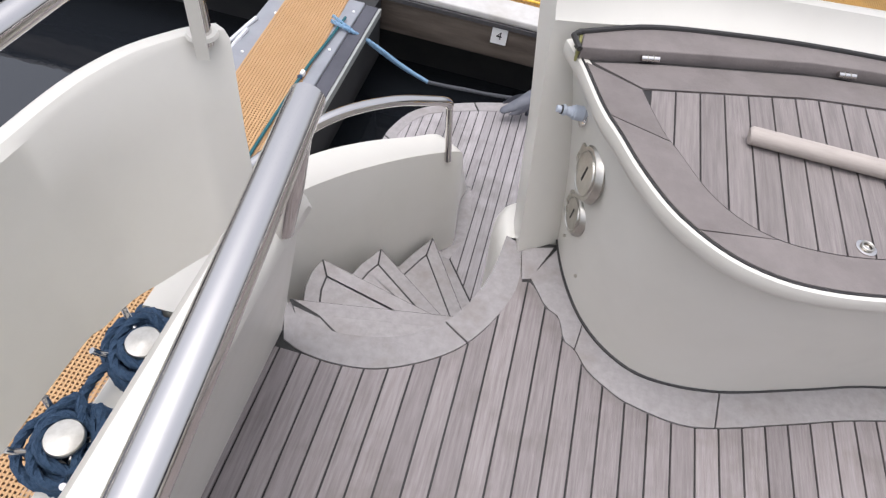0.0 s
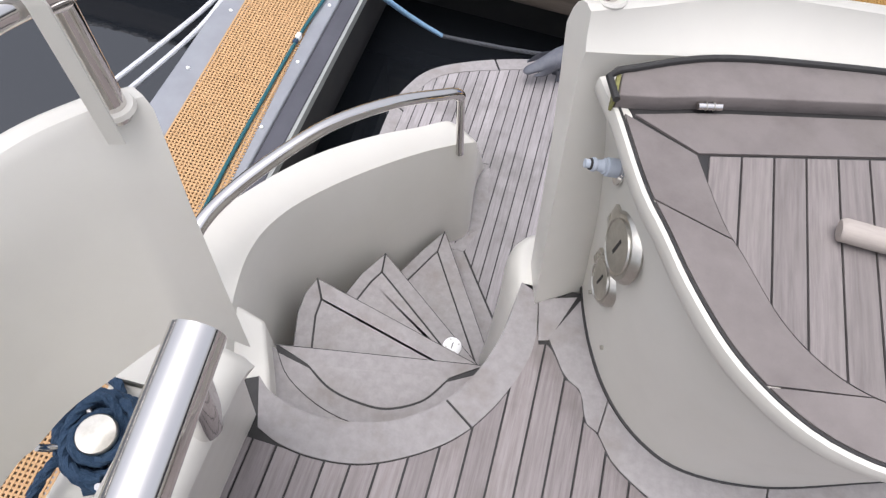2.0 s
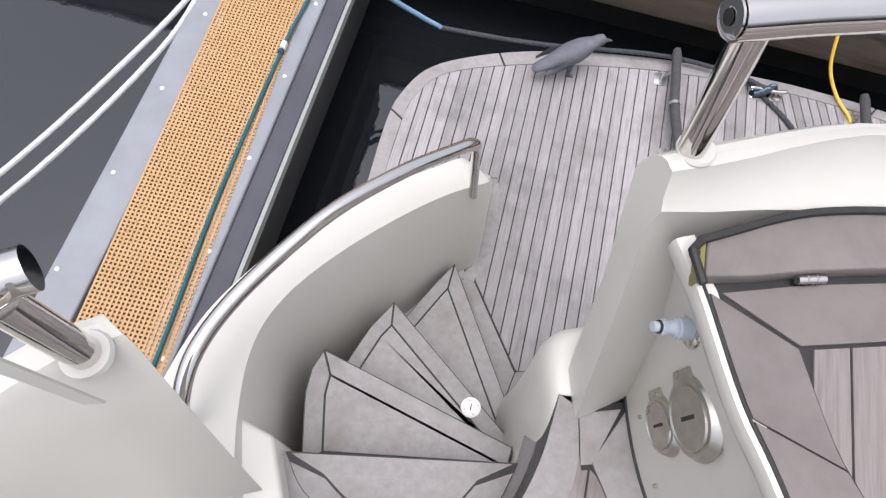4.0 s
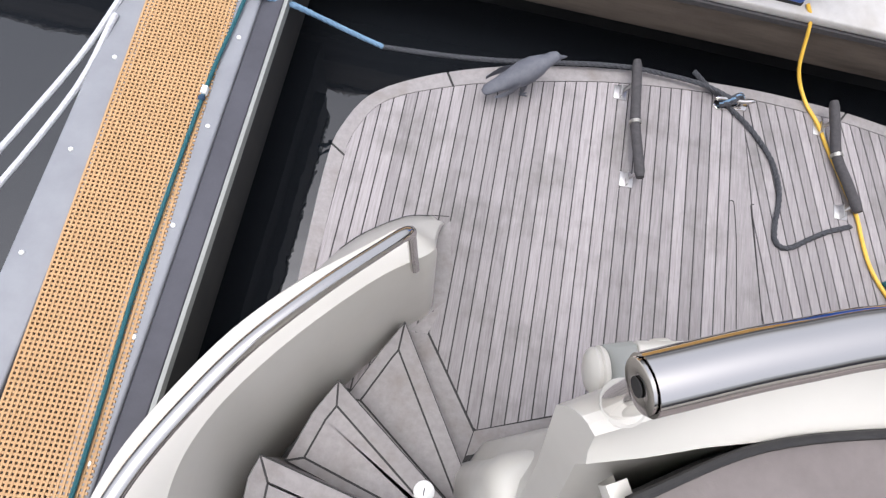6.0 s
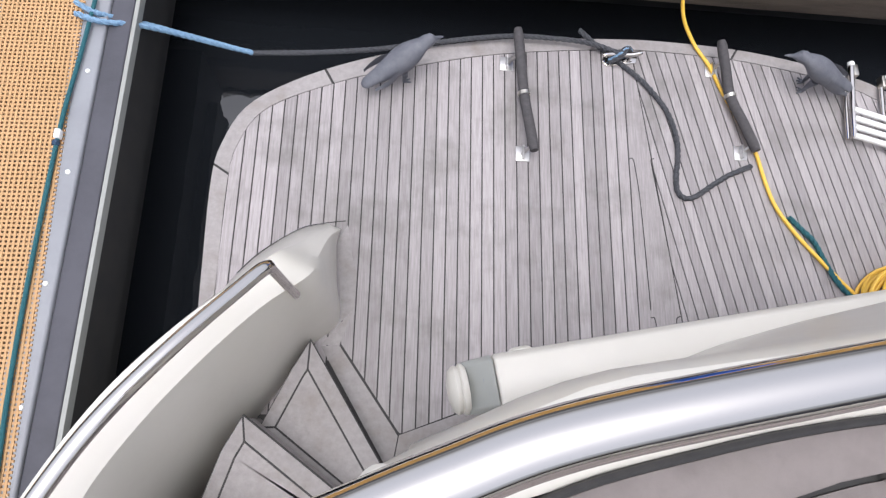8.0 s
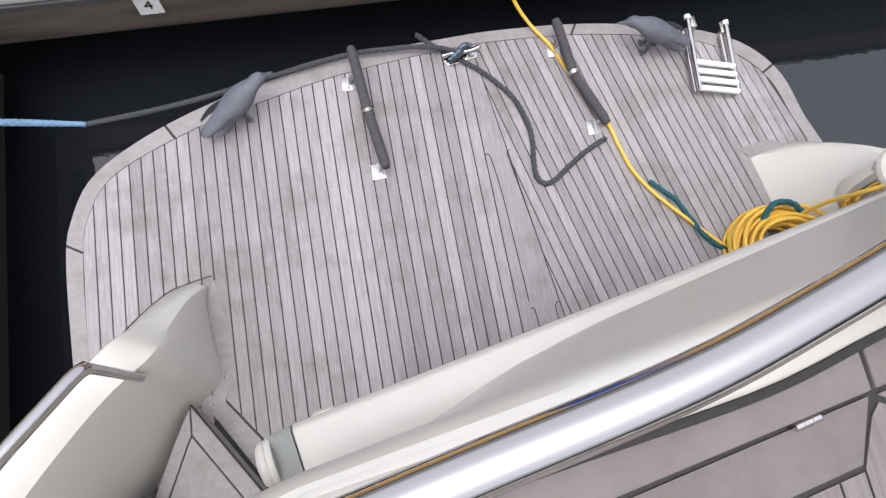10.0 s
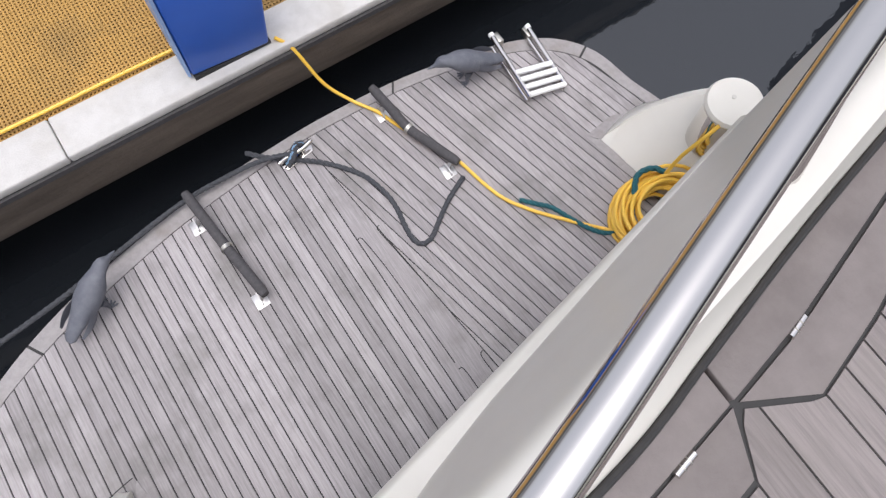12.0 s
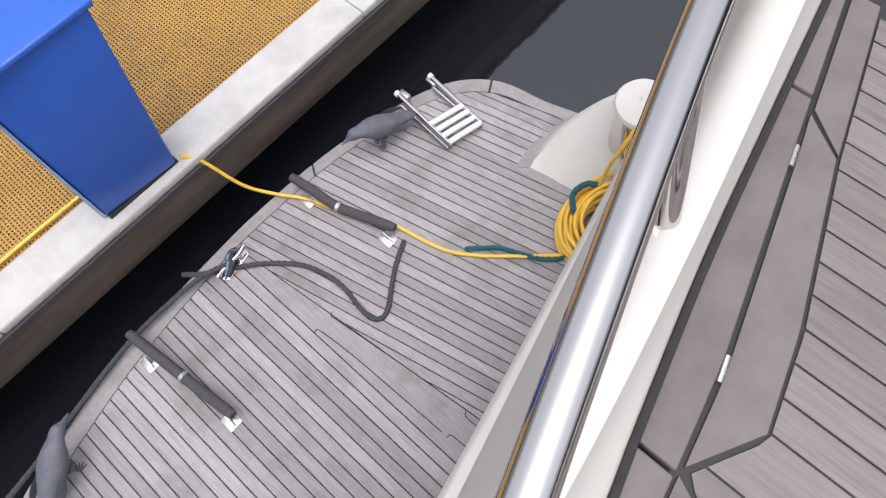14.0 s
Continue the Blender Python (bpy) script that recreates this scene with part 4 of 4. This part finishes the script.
# ---- neighbouring boat, mirrored in the water ----
neighbour = empty("moored_boat", "dark hulled boat moored in the next berth", "boat")
rings = []
for y, w, z in ((3.3, 0.86, 1.05), (2.0, 0.95, 1.10), (-1.0, 1.0, 1.18), (-4.0, 0.9, 1.30), (-6.5, 0.55, 1.5), (-8.0, 0.06, 1.7)):
    cx, hw_ = 6.9, 1.65 * w
    rings.append([(cx - 0.75 * hw_, y, ZW - 0.4), (cx - 0.95 * hw_, y, ZW + 0.3), (cx - hw_, y, z), (cx - hw_ + 0.05, y, z + 0.02), (cx + hw_ - 0.05, y, z + 0.02), (cx + hw_, y, z), (cx + 0.95 * hw_, y, ZW + 0.3), (cx + 0.75 * hw_, y, ZW - 0.4)])
part("hull", loft(rings, None, True, True), SLATE, neighbour, "dark hull", smooth=True)
part("rub_rail", tube([(6.9 - 1.65 * w - 0.02, y, z - 0.12) for y, w, z in ((3.3, 0.86, 1.05), (2.0, 0.95, 1.10), (-1.0, 1.0, 1.18), (-4.0, 0.9, 1.30), (-6.5, 0.55, 1.5))], 0.03, 10), RUBBER, neighbour, smooth=True)

# ---- dock ----
dock = empty("dock", "floating dock with pale concrete edge and orange plastic grating", "dock", kind="structure")
part("deck_base", box(-12, 14, 4.14, 14, ZD - 0.3, ZD - 0.05), HULLD, dock)
for k in range(13):
    part("edge_slab", box(-12 + 2 * k, -10.004 + 2 * k, 3.93, 4.14, ZD - 0.045, ZD), CONC, dock, bevel=0.008)
# dark strip stands in for the shaded groove below the slabs
part("fender_strip", box(-12, 14, 3.92, 3.96, ZD - 0.075, ZD - 0.048), RUBBER, dock, "dark line of the groove under the edge slabs")
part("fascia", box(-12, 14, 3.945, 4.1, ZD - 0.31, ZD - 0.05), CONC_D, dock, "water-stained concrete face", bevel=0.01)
part("float", box(-12, 14, 4.25, 13, ZW - 0.5, ZD - 0.3), HULLD, dock)


def grating(x0, x1, y0, y1, z, pitch, parent, barw=0.0125, t=0.02, material=ORANGE):
    bm = bmesh.new()
    for k in range(int((x1 - x0) / pitch) + 1):
        x = x0 + k * pitch
        box(x - barw / 2, x + barw / 2, y0, y1, z - t, z, bm)
    for k in range(int((y1 - y0) / pitch) + 1):
        y = y0 + k * pitch
        box(x0, x1, y - barw / 2, y + barw / 2, z - t - 0.001, z - 0.001, bm)
    return tagged(part("grating", bm, material, parent, "orange plastic grating with square holes"), kind="stuff")


grating(-4.0, 5.5, 4.15, 7.2, ZD - 0.012, 0.017, dock, 0.0085, 0.009, ORANGE_D)
finger = empty("finger_pontoon", "narrow finger pontoon with grey frame and orange grating", "dock", kind="structure")
part("frame", box(-1.85, -1.70, -4, 3.92, ZD - 0.08, ZD), ALU, finger, bevel=0.008)
part("frame", box(-1.44, -1.328, -4, 3.72, ZD - 0.08, ZD), ALU, finger, bevel=0.008)
part("rubber_band", box(-1.326, -1.245, -4, 3.72, ZD - 0.12, ZD - 0.012), SLATE, finger, "dark slate rubber band", bevel=0.006)
part("edge_strip", box(-1.243, -1.228, -4, 3.72, ZD - 0.06, ZD - 0.015), GREY, finger, "pale worn edge strip")
part("side", box(-1.30, -1.235, -4, 3.72, ZD - 0.30, ZD - 0.065), HULLD, finger)
part("floor", box(-1.84, -1.29, -4, 3.92, ZD - 0.5, ZD - 0.06), HULLD, finger)
panel = grating(-0.168, 0.168, -4.2, 0.72, ZD + 0.006, 0.0162, finger, 0.0078, 0.008)
panel.matrix_basis = pose(-1.572, 3.18, 0, 0, 0, 2.4)
bolt_me = lathe([(0.001, 0), (0.009, 0), (0.008, 0.005), (0.001, 0.006)], n=10)
bolt = part("bolt", bolt_me, WHITE, finger)
bolt.location = (-1.36, -1.0, ZD)
for k in range(24):
    b = new("bolt", bolt.data)
    b.parent = finger
    b.location = ((-1.36 if k % 2 else -1.775 + 0.008 * (k - 18)), -0.6 + 0.2 * k, ZD)
LINE = spline([(-1.33, -3, ZD + 0.016), (-1.36, 0.2, ZD + 0.016), (-1.372, 1.5, ZD + 0.016), (-1.405, 2.2, ZD + 0.016), (-1.408, 2.93, ZD + 0.016), (-1.389, 3.25, ZD + 0.016), (-1.375, 3.5, ZD + 0.018)], 8)
tagged(finish("finger_line", tube(LINE, 0.008, 8), TEAL, None, True), "dark teal line laid along the pontoon grating", "rope")
clip = empty("rope_clip", "small white plastic clip on the teal line", "clip")
part("body", box(-1.418, -1.396, 2.915, 2.95, ZD + 0.006, ZD + 0.034), WHITE, clip, bevel=0.005)
part("knot", lathe([(0.001, -0.012), (0.010, -0.010), (0.014, 0.0), (0.010, 0.010), (0.001, 0.012)], (-1.41, 2.90, ZD + 0.018), (0.1, 1, 0), 12), ROPE_N, clip, "dark knot", smooth=True)

# ---- pedestal ----
ped = empty("service_pedestal", "tall blue painted service pedestal on the dock edge", "pedestal")
ph = 0.82
part("body", loft([[(0.575, 3.985, ZD + 0.02), (0.92, 3.962, ZD + 0.02), (0.935, 4.15, ZD + 0.02), (0.565, 4.15, ZD + 0.02)],
                   [(0.60, 3.985, ZD + ph), (1.02, 3.96, ZD + ph), (1.03, 4.19, ZD + ph), (0.58, 4.19, ZD + ph)]], None, True, True), BLUE, ped, bevel=0.012)
part("corner_trim", loft([[(0.560, 3.995, ZD + 0.02), (0.572, 3.983, ZD + 0.02), (0.563, 4.15, ZD + 0.02)], [(0.585, 3.995, ZD + ph), (0.597, 3.983, ZD + ph), (0.578, 4.19, ZD + ph)]], None, True, True), BLUE_L, ped, "pale blue side trim")
part("plinth", box(0.58, 0.93, 3.975, 4.14, ZD, ZD + 0.02), INK, ped)
part("lid", box(0.57, 1.04, 3.95, 4.20, ZD + ph, ZD + ph + 0.025), BLUE, ped, bevel=0.008)

# ---- berth sign ----
sign = empty("berth_sign", "small white berth sign with a black numeral", "sign")
part("plate", box(-0.565, -0.465, 3.928, 3.94, ZD - 0.19, ZD - 0.075), WHITE, sign)
fc = bpy.data.curves.new("numeral", "FONT")
fc.body, fc.size, fc.align_x, fc.align_y, fc.extrude = "4", 0.075, "CENTER", "CENTER", 0.001
fo_ = new("numeral_tmp", fc)
bpy.context.view_layer.update()
nm = bpy.data.meshes.new_from_object(fo_.evaluated_get(bpy.context.evaluated_depsgraph_get()))
bpy.data.objects.remove(fo_)
num = new("numeral", nm)
nm.materials.clear()
nm.materials.append(INK)
num.parent = sign
num.matrix_basis = pose(-0.515, 3.926, ZD - 0.132, 90, 0, 0)


# ---- loose gear on the platform ----
def tender_chock(foot_a, foot_b, top, mid, bot, label):
    """A padded bent bar on two steel feet."""
    c = empty("tender_chock", label, "boat chock", "tender chocks on the platform")
    part("padded_bar", tube(spline([top, Vector(top).lerp(Vector(mid), 0.5), mid, Vector(mid).lerp(Vector(bot), 0.5), bot], 5), [0.017] + [0.0225] * 19 + [0.017], 14), RUBBER, c, "dark grey foam padding", smooth=True)
    m = Vector(mid)
    part("clamp", lathe([(0.024, -0.008), (0.027, -0.008), (0.027, 0.008), (0.024, 0.008)], m, (Vector(bot) - Vector(top)).normalized(), 16), DULL, c)
    for f, at in ((foot_a, Vector(top).lerp(m, 0.35)), (foot_b, Vector(bot).lerp(m, 0.12))):
        part("foot_plate", box(f[0] - 0.03, f[0] + 0.03, f[1] - 0.035, f[1] + 0.035, ZP, ZP + 0.004), BRUSHED, c, "brushed steel foot plate", bevel=0.002)
        part("gusset", prism([(f[0] - 0.003, f[1] - 0.03), (f[0] + 0.003, f[1] - 0.03), (f[0] + 0.003, f[1] + 0.03), (f[0] - 0.003, f[1] + 0.03)], ZP + 0.003, ZP + 0.03), BRUSHED, c)
        part("leg", tube([(f[0], f[1], ZP + 0.003), (at.x, at.y, at.z - 0.01)], 0.008, 10), BRUSHED, c, smooth=True)


tender_chock((0.258, 3.552), (0.326, 3.115), (0.292, 3.67, -0.90), (0.322, 3.37, -0.935), (0.358, 3.095, -0.915), "dark padded tender chock on steel feet")
tender_chock((1.221, 3.591), (1.317, 3.18), (1.232, 3.69, -0.905), (1.274, 3.44, -0.955), (1.362, 3.17, -0.945), "dark padded tender chock on steel feet beside the yellow hose")

cleat = empty("cleat", "polished steel deck cleat wound with blue grey rope", "cleat")
part("base", prism(shrink([(0.70, 3.595), (0.72, 3.575), (0.86, 3.60), (0.87, 3.63), (0.85, 3.65), (0.71, 3.625)], 0.0), ZP, ZP + 0.008), STEEL, cleat, bevel=0.003)
for x in (0.745, 0.82):
    part("leg", tube([(x, 3.61, ZP + 0.006), (x, 3.61, ZP + 0.045)], 0.011, 12), STEEL, cleat, smooth=True)
part("horn_bar", tube(spline([(0.69, 3.598, ZP + 0.055), (0.74, 3.609, ZP + 0.05), (0.82, 3.612, ZP + 0.05), (0.875, 3.625, ZP + 0.055)], 5), [0.006] + [0.011] * 14 + [0.006], 12), STEEL, cleat, smooth=True)


zr = ZP + 0.012
rope([(0.60, 3.75, zr), (0.66, 3.68, zr + 0.01), (0.71, 3.64, zr + 0.012), (0.80, 3.575, zr), (0.862, 3.523, zr), (0.935, 3.44, zr), (0.989, 3.352, zr), (1.02, 3.24, zr), (1.021, 3.15, zr), (1.005, 3.05, zr), (1.005, 2.975, zr), (1.04, 2.945, zr), (1.09, 2.96, zr),
      (1.16, 3.01, zr), (1.243, 3.063, zr), (1.355, 3.115, zr)], 0.0125, ROPE_D, "dark grey braided rope end snaking over the teak")
for k in range(3):
    rope([(0.73, 3.585 + 0.01 * k, ZP + 0.02), (0.77, 3.59 + 0.012 * k, ZP + 0.066), (0.80, 3.635, ZP + 0.066), (0.835, 3.655 - 0.01 * k, ZP + 0.02)], 0.012, ROPE_B if k == 1 else ROPE_D, "blue grey rope turned round the cleat")
rope([(0.76, 3.61, ZP + 0.06), (0.66, 3.655, ZP + 0.045), (0.50, 3.675, ZP + 0.04), (0.25, 3.672, ZP + 0.035), (-0.05, 3.62, ZP + 0.03), (-0.35, 3.56, ZP + 0.025), (-0.62, 3.52, ZP + 0.03), (-0.85, 3.50, ZP + 0.03)], 0.012, ROPE_D, "grey mooring line lying along the platform edge")
rope([(-0.85, 3.50, ZP + 0.03), (-1.0, 3.49, -0.90), (-1.2, 3.45, -0.76), (-1.34, 3.40, -0.67), (-1.43, 3.42, -0.66)], 0.012, ROPE_B, "pale blue mooring line tied to the pontoon")
rope([(-0.85, 3.50, ZP + 0.03), (-1.02, 3.51, -0.92), (-1.22, 3.48, -0.79), (-1.36, 3.44, -0.68), (-1.44, 3.47, -0.66)], 0.011, ROPE_B, "pale blue mooring line tied to the pontoon")
rope([(-1.83, 3.30, ZD + 0.01), (-1.95, 2.86, -0.72), (-2.3, 2.0, -0.78), (-2.8, 0.9, -0.7), (-3.4, -0.6, -0.5)], 0.012, ROPE_W, "taut white mooring line above the water", twist=False)
rope([(-1.83, 3.18, ZD + 0.01), (-1.90, 2.76, -0.72), (-2.2, 2.0, -0.78), (-2.7, 0.9, -0.7), (-3.3, -0.6, -0.5)], 0.012, ROPE_W, "taut white mooring line above the water", twist=False)

# yellow hose
hz = ZP + 0.011
H1 = [(0.95, 3.975, ZD + 0.02), (1.0, 3.93, ZD - 0.04), (1.06, 3.82, -0.90), (1.14, 3.72, ZP + 0.02), (1.21, 3.61, hz), (1.25, 3.5, hz), (1.293, 3.40, hz), (1.35, 3.26, hz), (1.385, 3.18, hz), (1.41, 3.05, hz), (1.445, 2.93, hz), (1.52, 2.81, hz), (1.62, 2.69, hz), (1.70, 2.60, hz), (1.77, 2.52, hz + 0.01)]
hose = empty("garden_hose", "bright yellow hose led over the platform to a coil", "hose")
part("run", tube(spline(H1, 6), 0.0085, 10), HOSE, hose, smooth=True)
rnd = random.Random(5)
for k in range(20):
    r0 = 0.172 + rnd.uniform(-0.05, 0.045)
    cx, cy = 1.95 + rnd.uniform(-0.02, 0.02), 2.49 + rnd.uniform(-0.02, 0.02)
    tilt = rnd.uniform(-0.2, 0.35)
    z0 = ZP + 0.012 + 0.007 * k
    part("coil", tube([(cx + r0 * math.cos(a), cy + r0 * 0.8 * math.sin(a), max(ZP + 0.011, z0 + tilt * 0.05 * math.cos(a + k) + 0.012 * math.sin(3 * a + k))) for a in [2 * math.pi * q / 30 for q in range(31)]], 0.0085, 8), HOSE, hose, smooth=True)
part("tail", tube(spline([(2.05, 2.60, ZP + 0.12), (2.07, 2.60, -0.72), (2.10, 2.585, -0.58), (2.14, 2.58, -0.51)], 6), 0.0085, 10), HOSE, hose, smooth=True)
rope([(1.50, 2.885, hz), (1.55, 2.83, hz), (1.60, 2.775, hz), (1.64, 2.68, hz), (1.68, 2.60, hz), (1.73, 2.545, hz), (1.79, 2.52, hz + 0.02)], 0.0115, TEAL, "dark teal rope end beside the hose")
rope([(1.88, 2.60, ZP + 0.13), (1.94, 2.66, ZP + 0.15), (2.02, 2.65, ZP + 0.15), (2.06, 2.60, ZP + 0.14)], 0.014, TEAL, "teal lashing round the hose coil")
tagged(finish("yellow_cable", tube(spline([(0.60, 4.16, ZD + 0.008), (0.3, 4.165, ZD + 0.008), (-0.1, 4.168, ZD + 0.008), (-0.9, 4.19, ZD + 0.008), (-2.5, 4.3, ZD + 0.008)], 6), 0.008, 8), HOSE, None, True), "yellow cable along the edge of the dock grating", "cable")


# ---- decoy birds ----
def decoy(base, yaw, label):
    """A plastic crow decoy: body, head, beak, tail and feet in one mesh."""
    bm = bmesh.new()
    spine = [(-0.185, 0.045, 0.006, 0.012), (-0.17, 0.05, 0.016, 0.026), (-0.12, 0.075, 0.022, 0.034), (-0.07, 0.10, 0.042, 0.044), (-0.02, 0.125, 0.056, 0.056), (0.03, 0.145, 0.058, 0.056),
             (0.07, 0.165, 0.045, 0.046), (0.095, 0.187, 0.031, 0.034), (0.115, 0.205, 0.029, 0.030), (0.138, 0.207, 0.026, 0.026), (0.155, 0.20, 0.015, 0.017), (0.165, 0.195, 0.008, 0.010), (0.185, 0.188, 0.005, 0.007), (0.20, 0.18, 0.001, 0.002)]
    rings_ = []
    for x, z, hh, ww in spine:
        z = 0.135 + (z - 0.125) * 0.72
        rings_.append([(x + 0.25 * hh * math.sin(a), ww * math.cos(a), z + hh * math.sin(a)) for a in [2 * math.pi * k / 16 for k in range(16)]])
    loft(rings_, bm, True, True)
    for sd in (-1, 1):
        w = [[(-0.15 + 0.2 * u, sd * (0.030 + 0.028 * math.sin(math.pi * min(1, u + 0.25))), 0.092 + 0.06 * u + q) for q in (-0.028 * math.sin(math.pi * (0.1 + 0.85 * u)), 0.0, 0.026 * math.sin(math.pi * (0.1 + 0.85 * u)))] for u in [k / 7 for k in range(8)]]
        loft([[*r_, (r_[1][0], r_[1][1] + sd * 0.008, r_[1][2])] for r_ in w], bm, True, True)
        tube([(0.0, sd * 0.024, 0.09), (0.008, sd * 0.026, 0.05), (0.004, sd * 0.026, 0.0)], [0.02, 0.011, 0.006], 8, bm)
        for a in (-0.5, 0.0, 0.5):
            tube([(0.002, sd * 0.026, 0.006), (0.035 * math.cos(a), sd * 0.026 + 0.035 * math.sin(a), 0.003)], [0.006, 0.003], 6, bm)
    ob = finish("bird_decoy", bm, BIRD, None, True)
    ob.matrix_basis = pose(base[0], base[1], base[2], 0, 0, yaw)
    return tagged(ob, label, "decoy", "bird decoys on the platform")


decoy((-0.215, 3.447, ZP), 31, "grey plastic bird decoy standing by the mooring line")
decoy((1.665, 3.54, ZP), 168, "grey plastic bird decoy standing by the folded ladder")

# ---- folded swim ladder ----
lad = empty("swim_ladder", "folded stainless telescopic swim ladder on the teak", "ladder")
zl = ZP + 0.045
T1, T2, L1, L2 = Vector((1.888, 3.64, zl)), Vector((2.066, 3.585, zl)), Vector((1.842, 3.272, zl)), Vector((2.02, 3.228, zl))
for a, b in ((T1, L1), (T2, L2)):
    part("rail", tube([a, b], 0.0125, 14), STEEL, lad, smooth=True)
    part("rail", tube([a.lerp(b, 0.1) - Vector((0.022, 0, 0.022)), b - Vector((0.012, 0, 0.022))], 0.010, 12), STEEL, lad, smooth=True)
    part("end_cap", lathe([(0.001, 0), (0.015, 0), (0.015, 0.02), (0.001, 0.022)], a, (a - b).normalized(), 14), WHITE, lad)
for u in (0.62, 0.74, 0.86, 0.98):
    part("rung", tube([T1.lerp(L1, u) + Vector((0, 0, 0.005)), T2.lerp(L2, u) + Vector((0, 0, 0.005))], 0.0135, 12), WHITE, lad, "white ribbed rung", smooth=True)
part("hinge_block", box(1.90, 1.93, 3.60, 3.66, ZP, ZP + 0.04), DULL, lad, bevel=0.004)
part("hinge_block", box(2.04, 2.07, 3.55, 3.61, ZP, ZP + 0.04), DULL, lad, bevel=0.004)
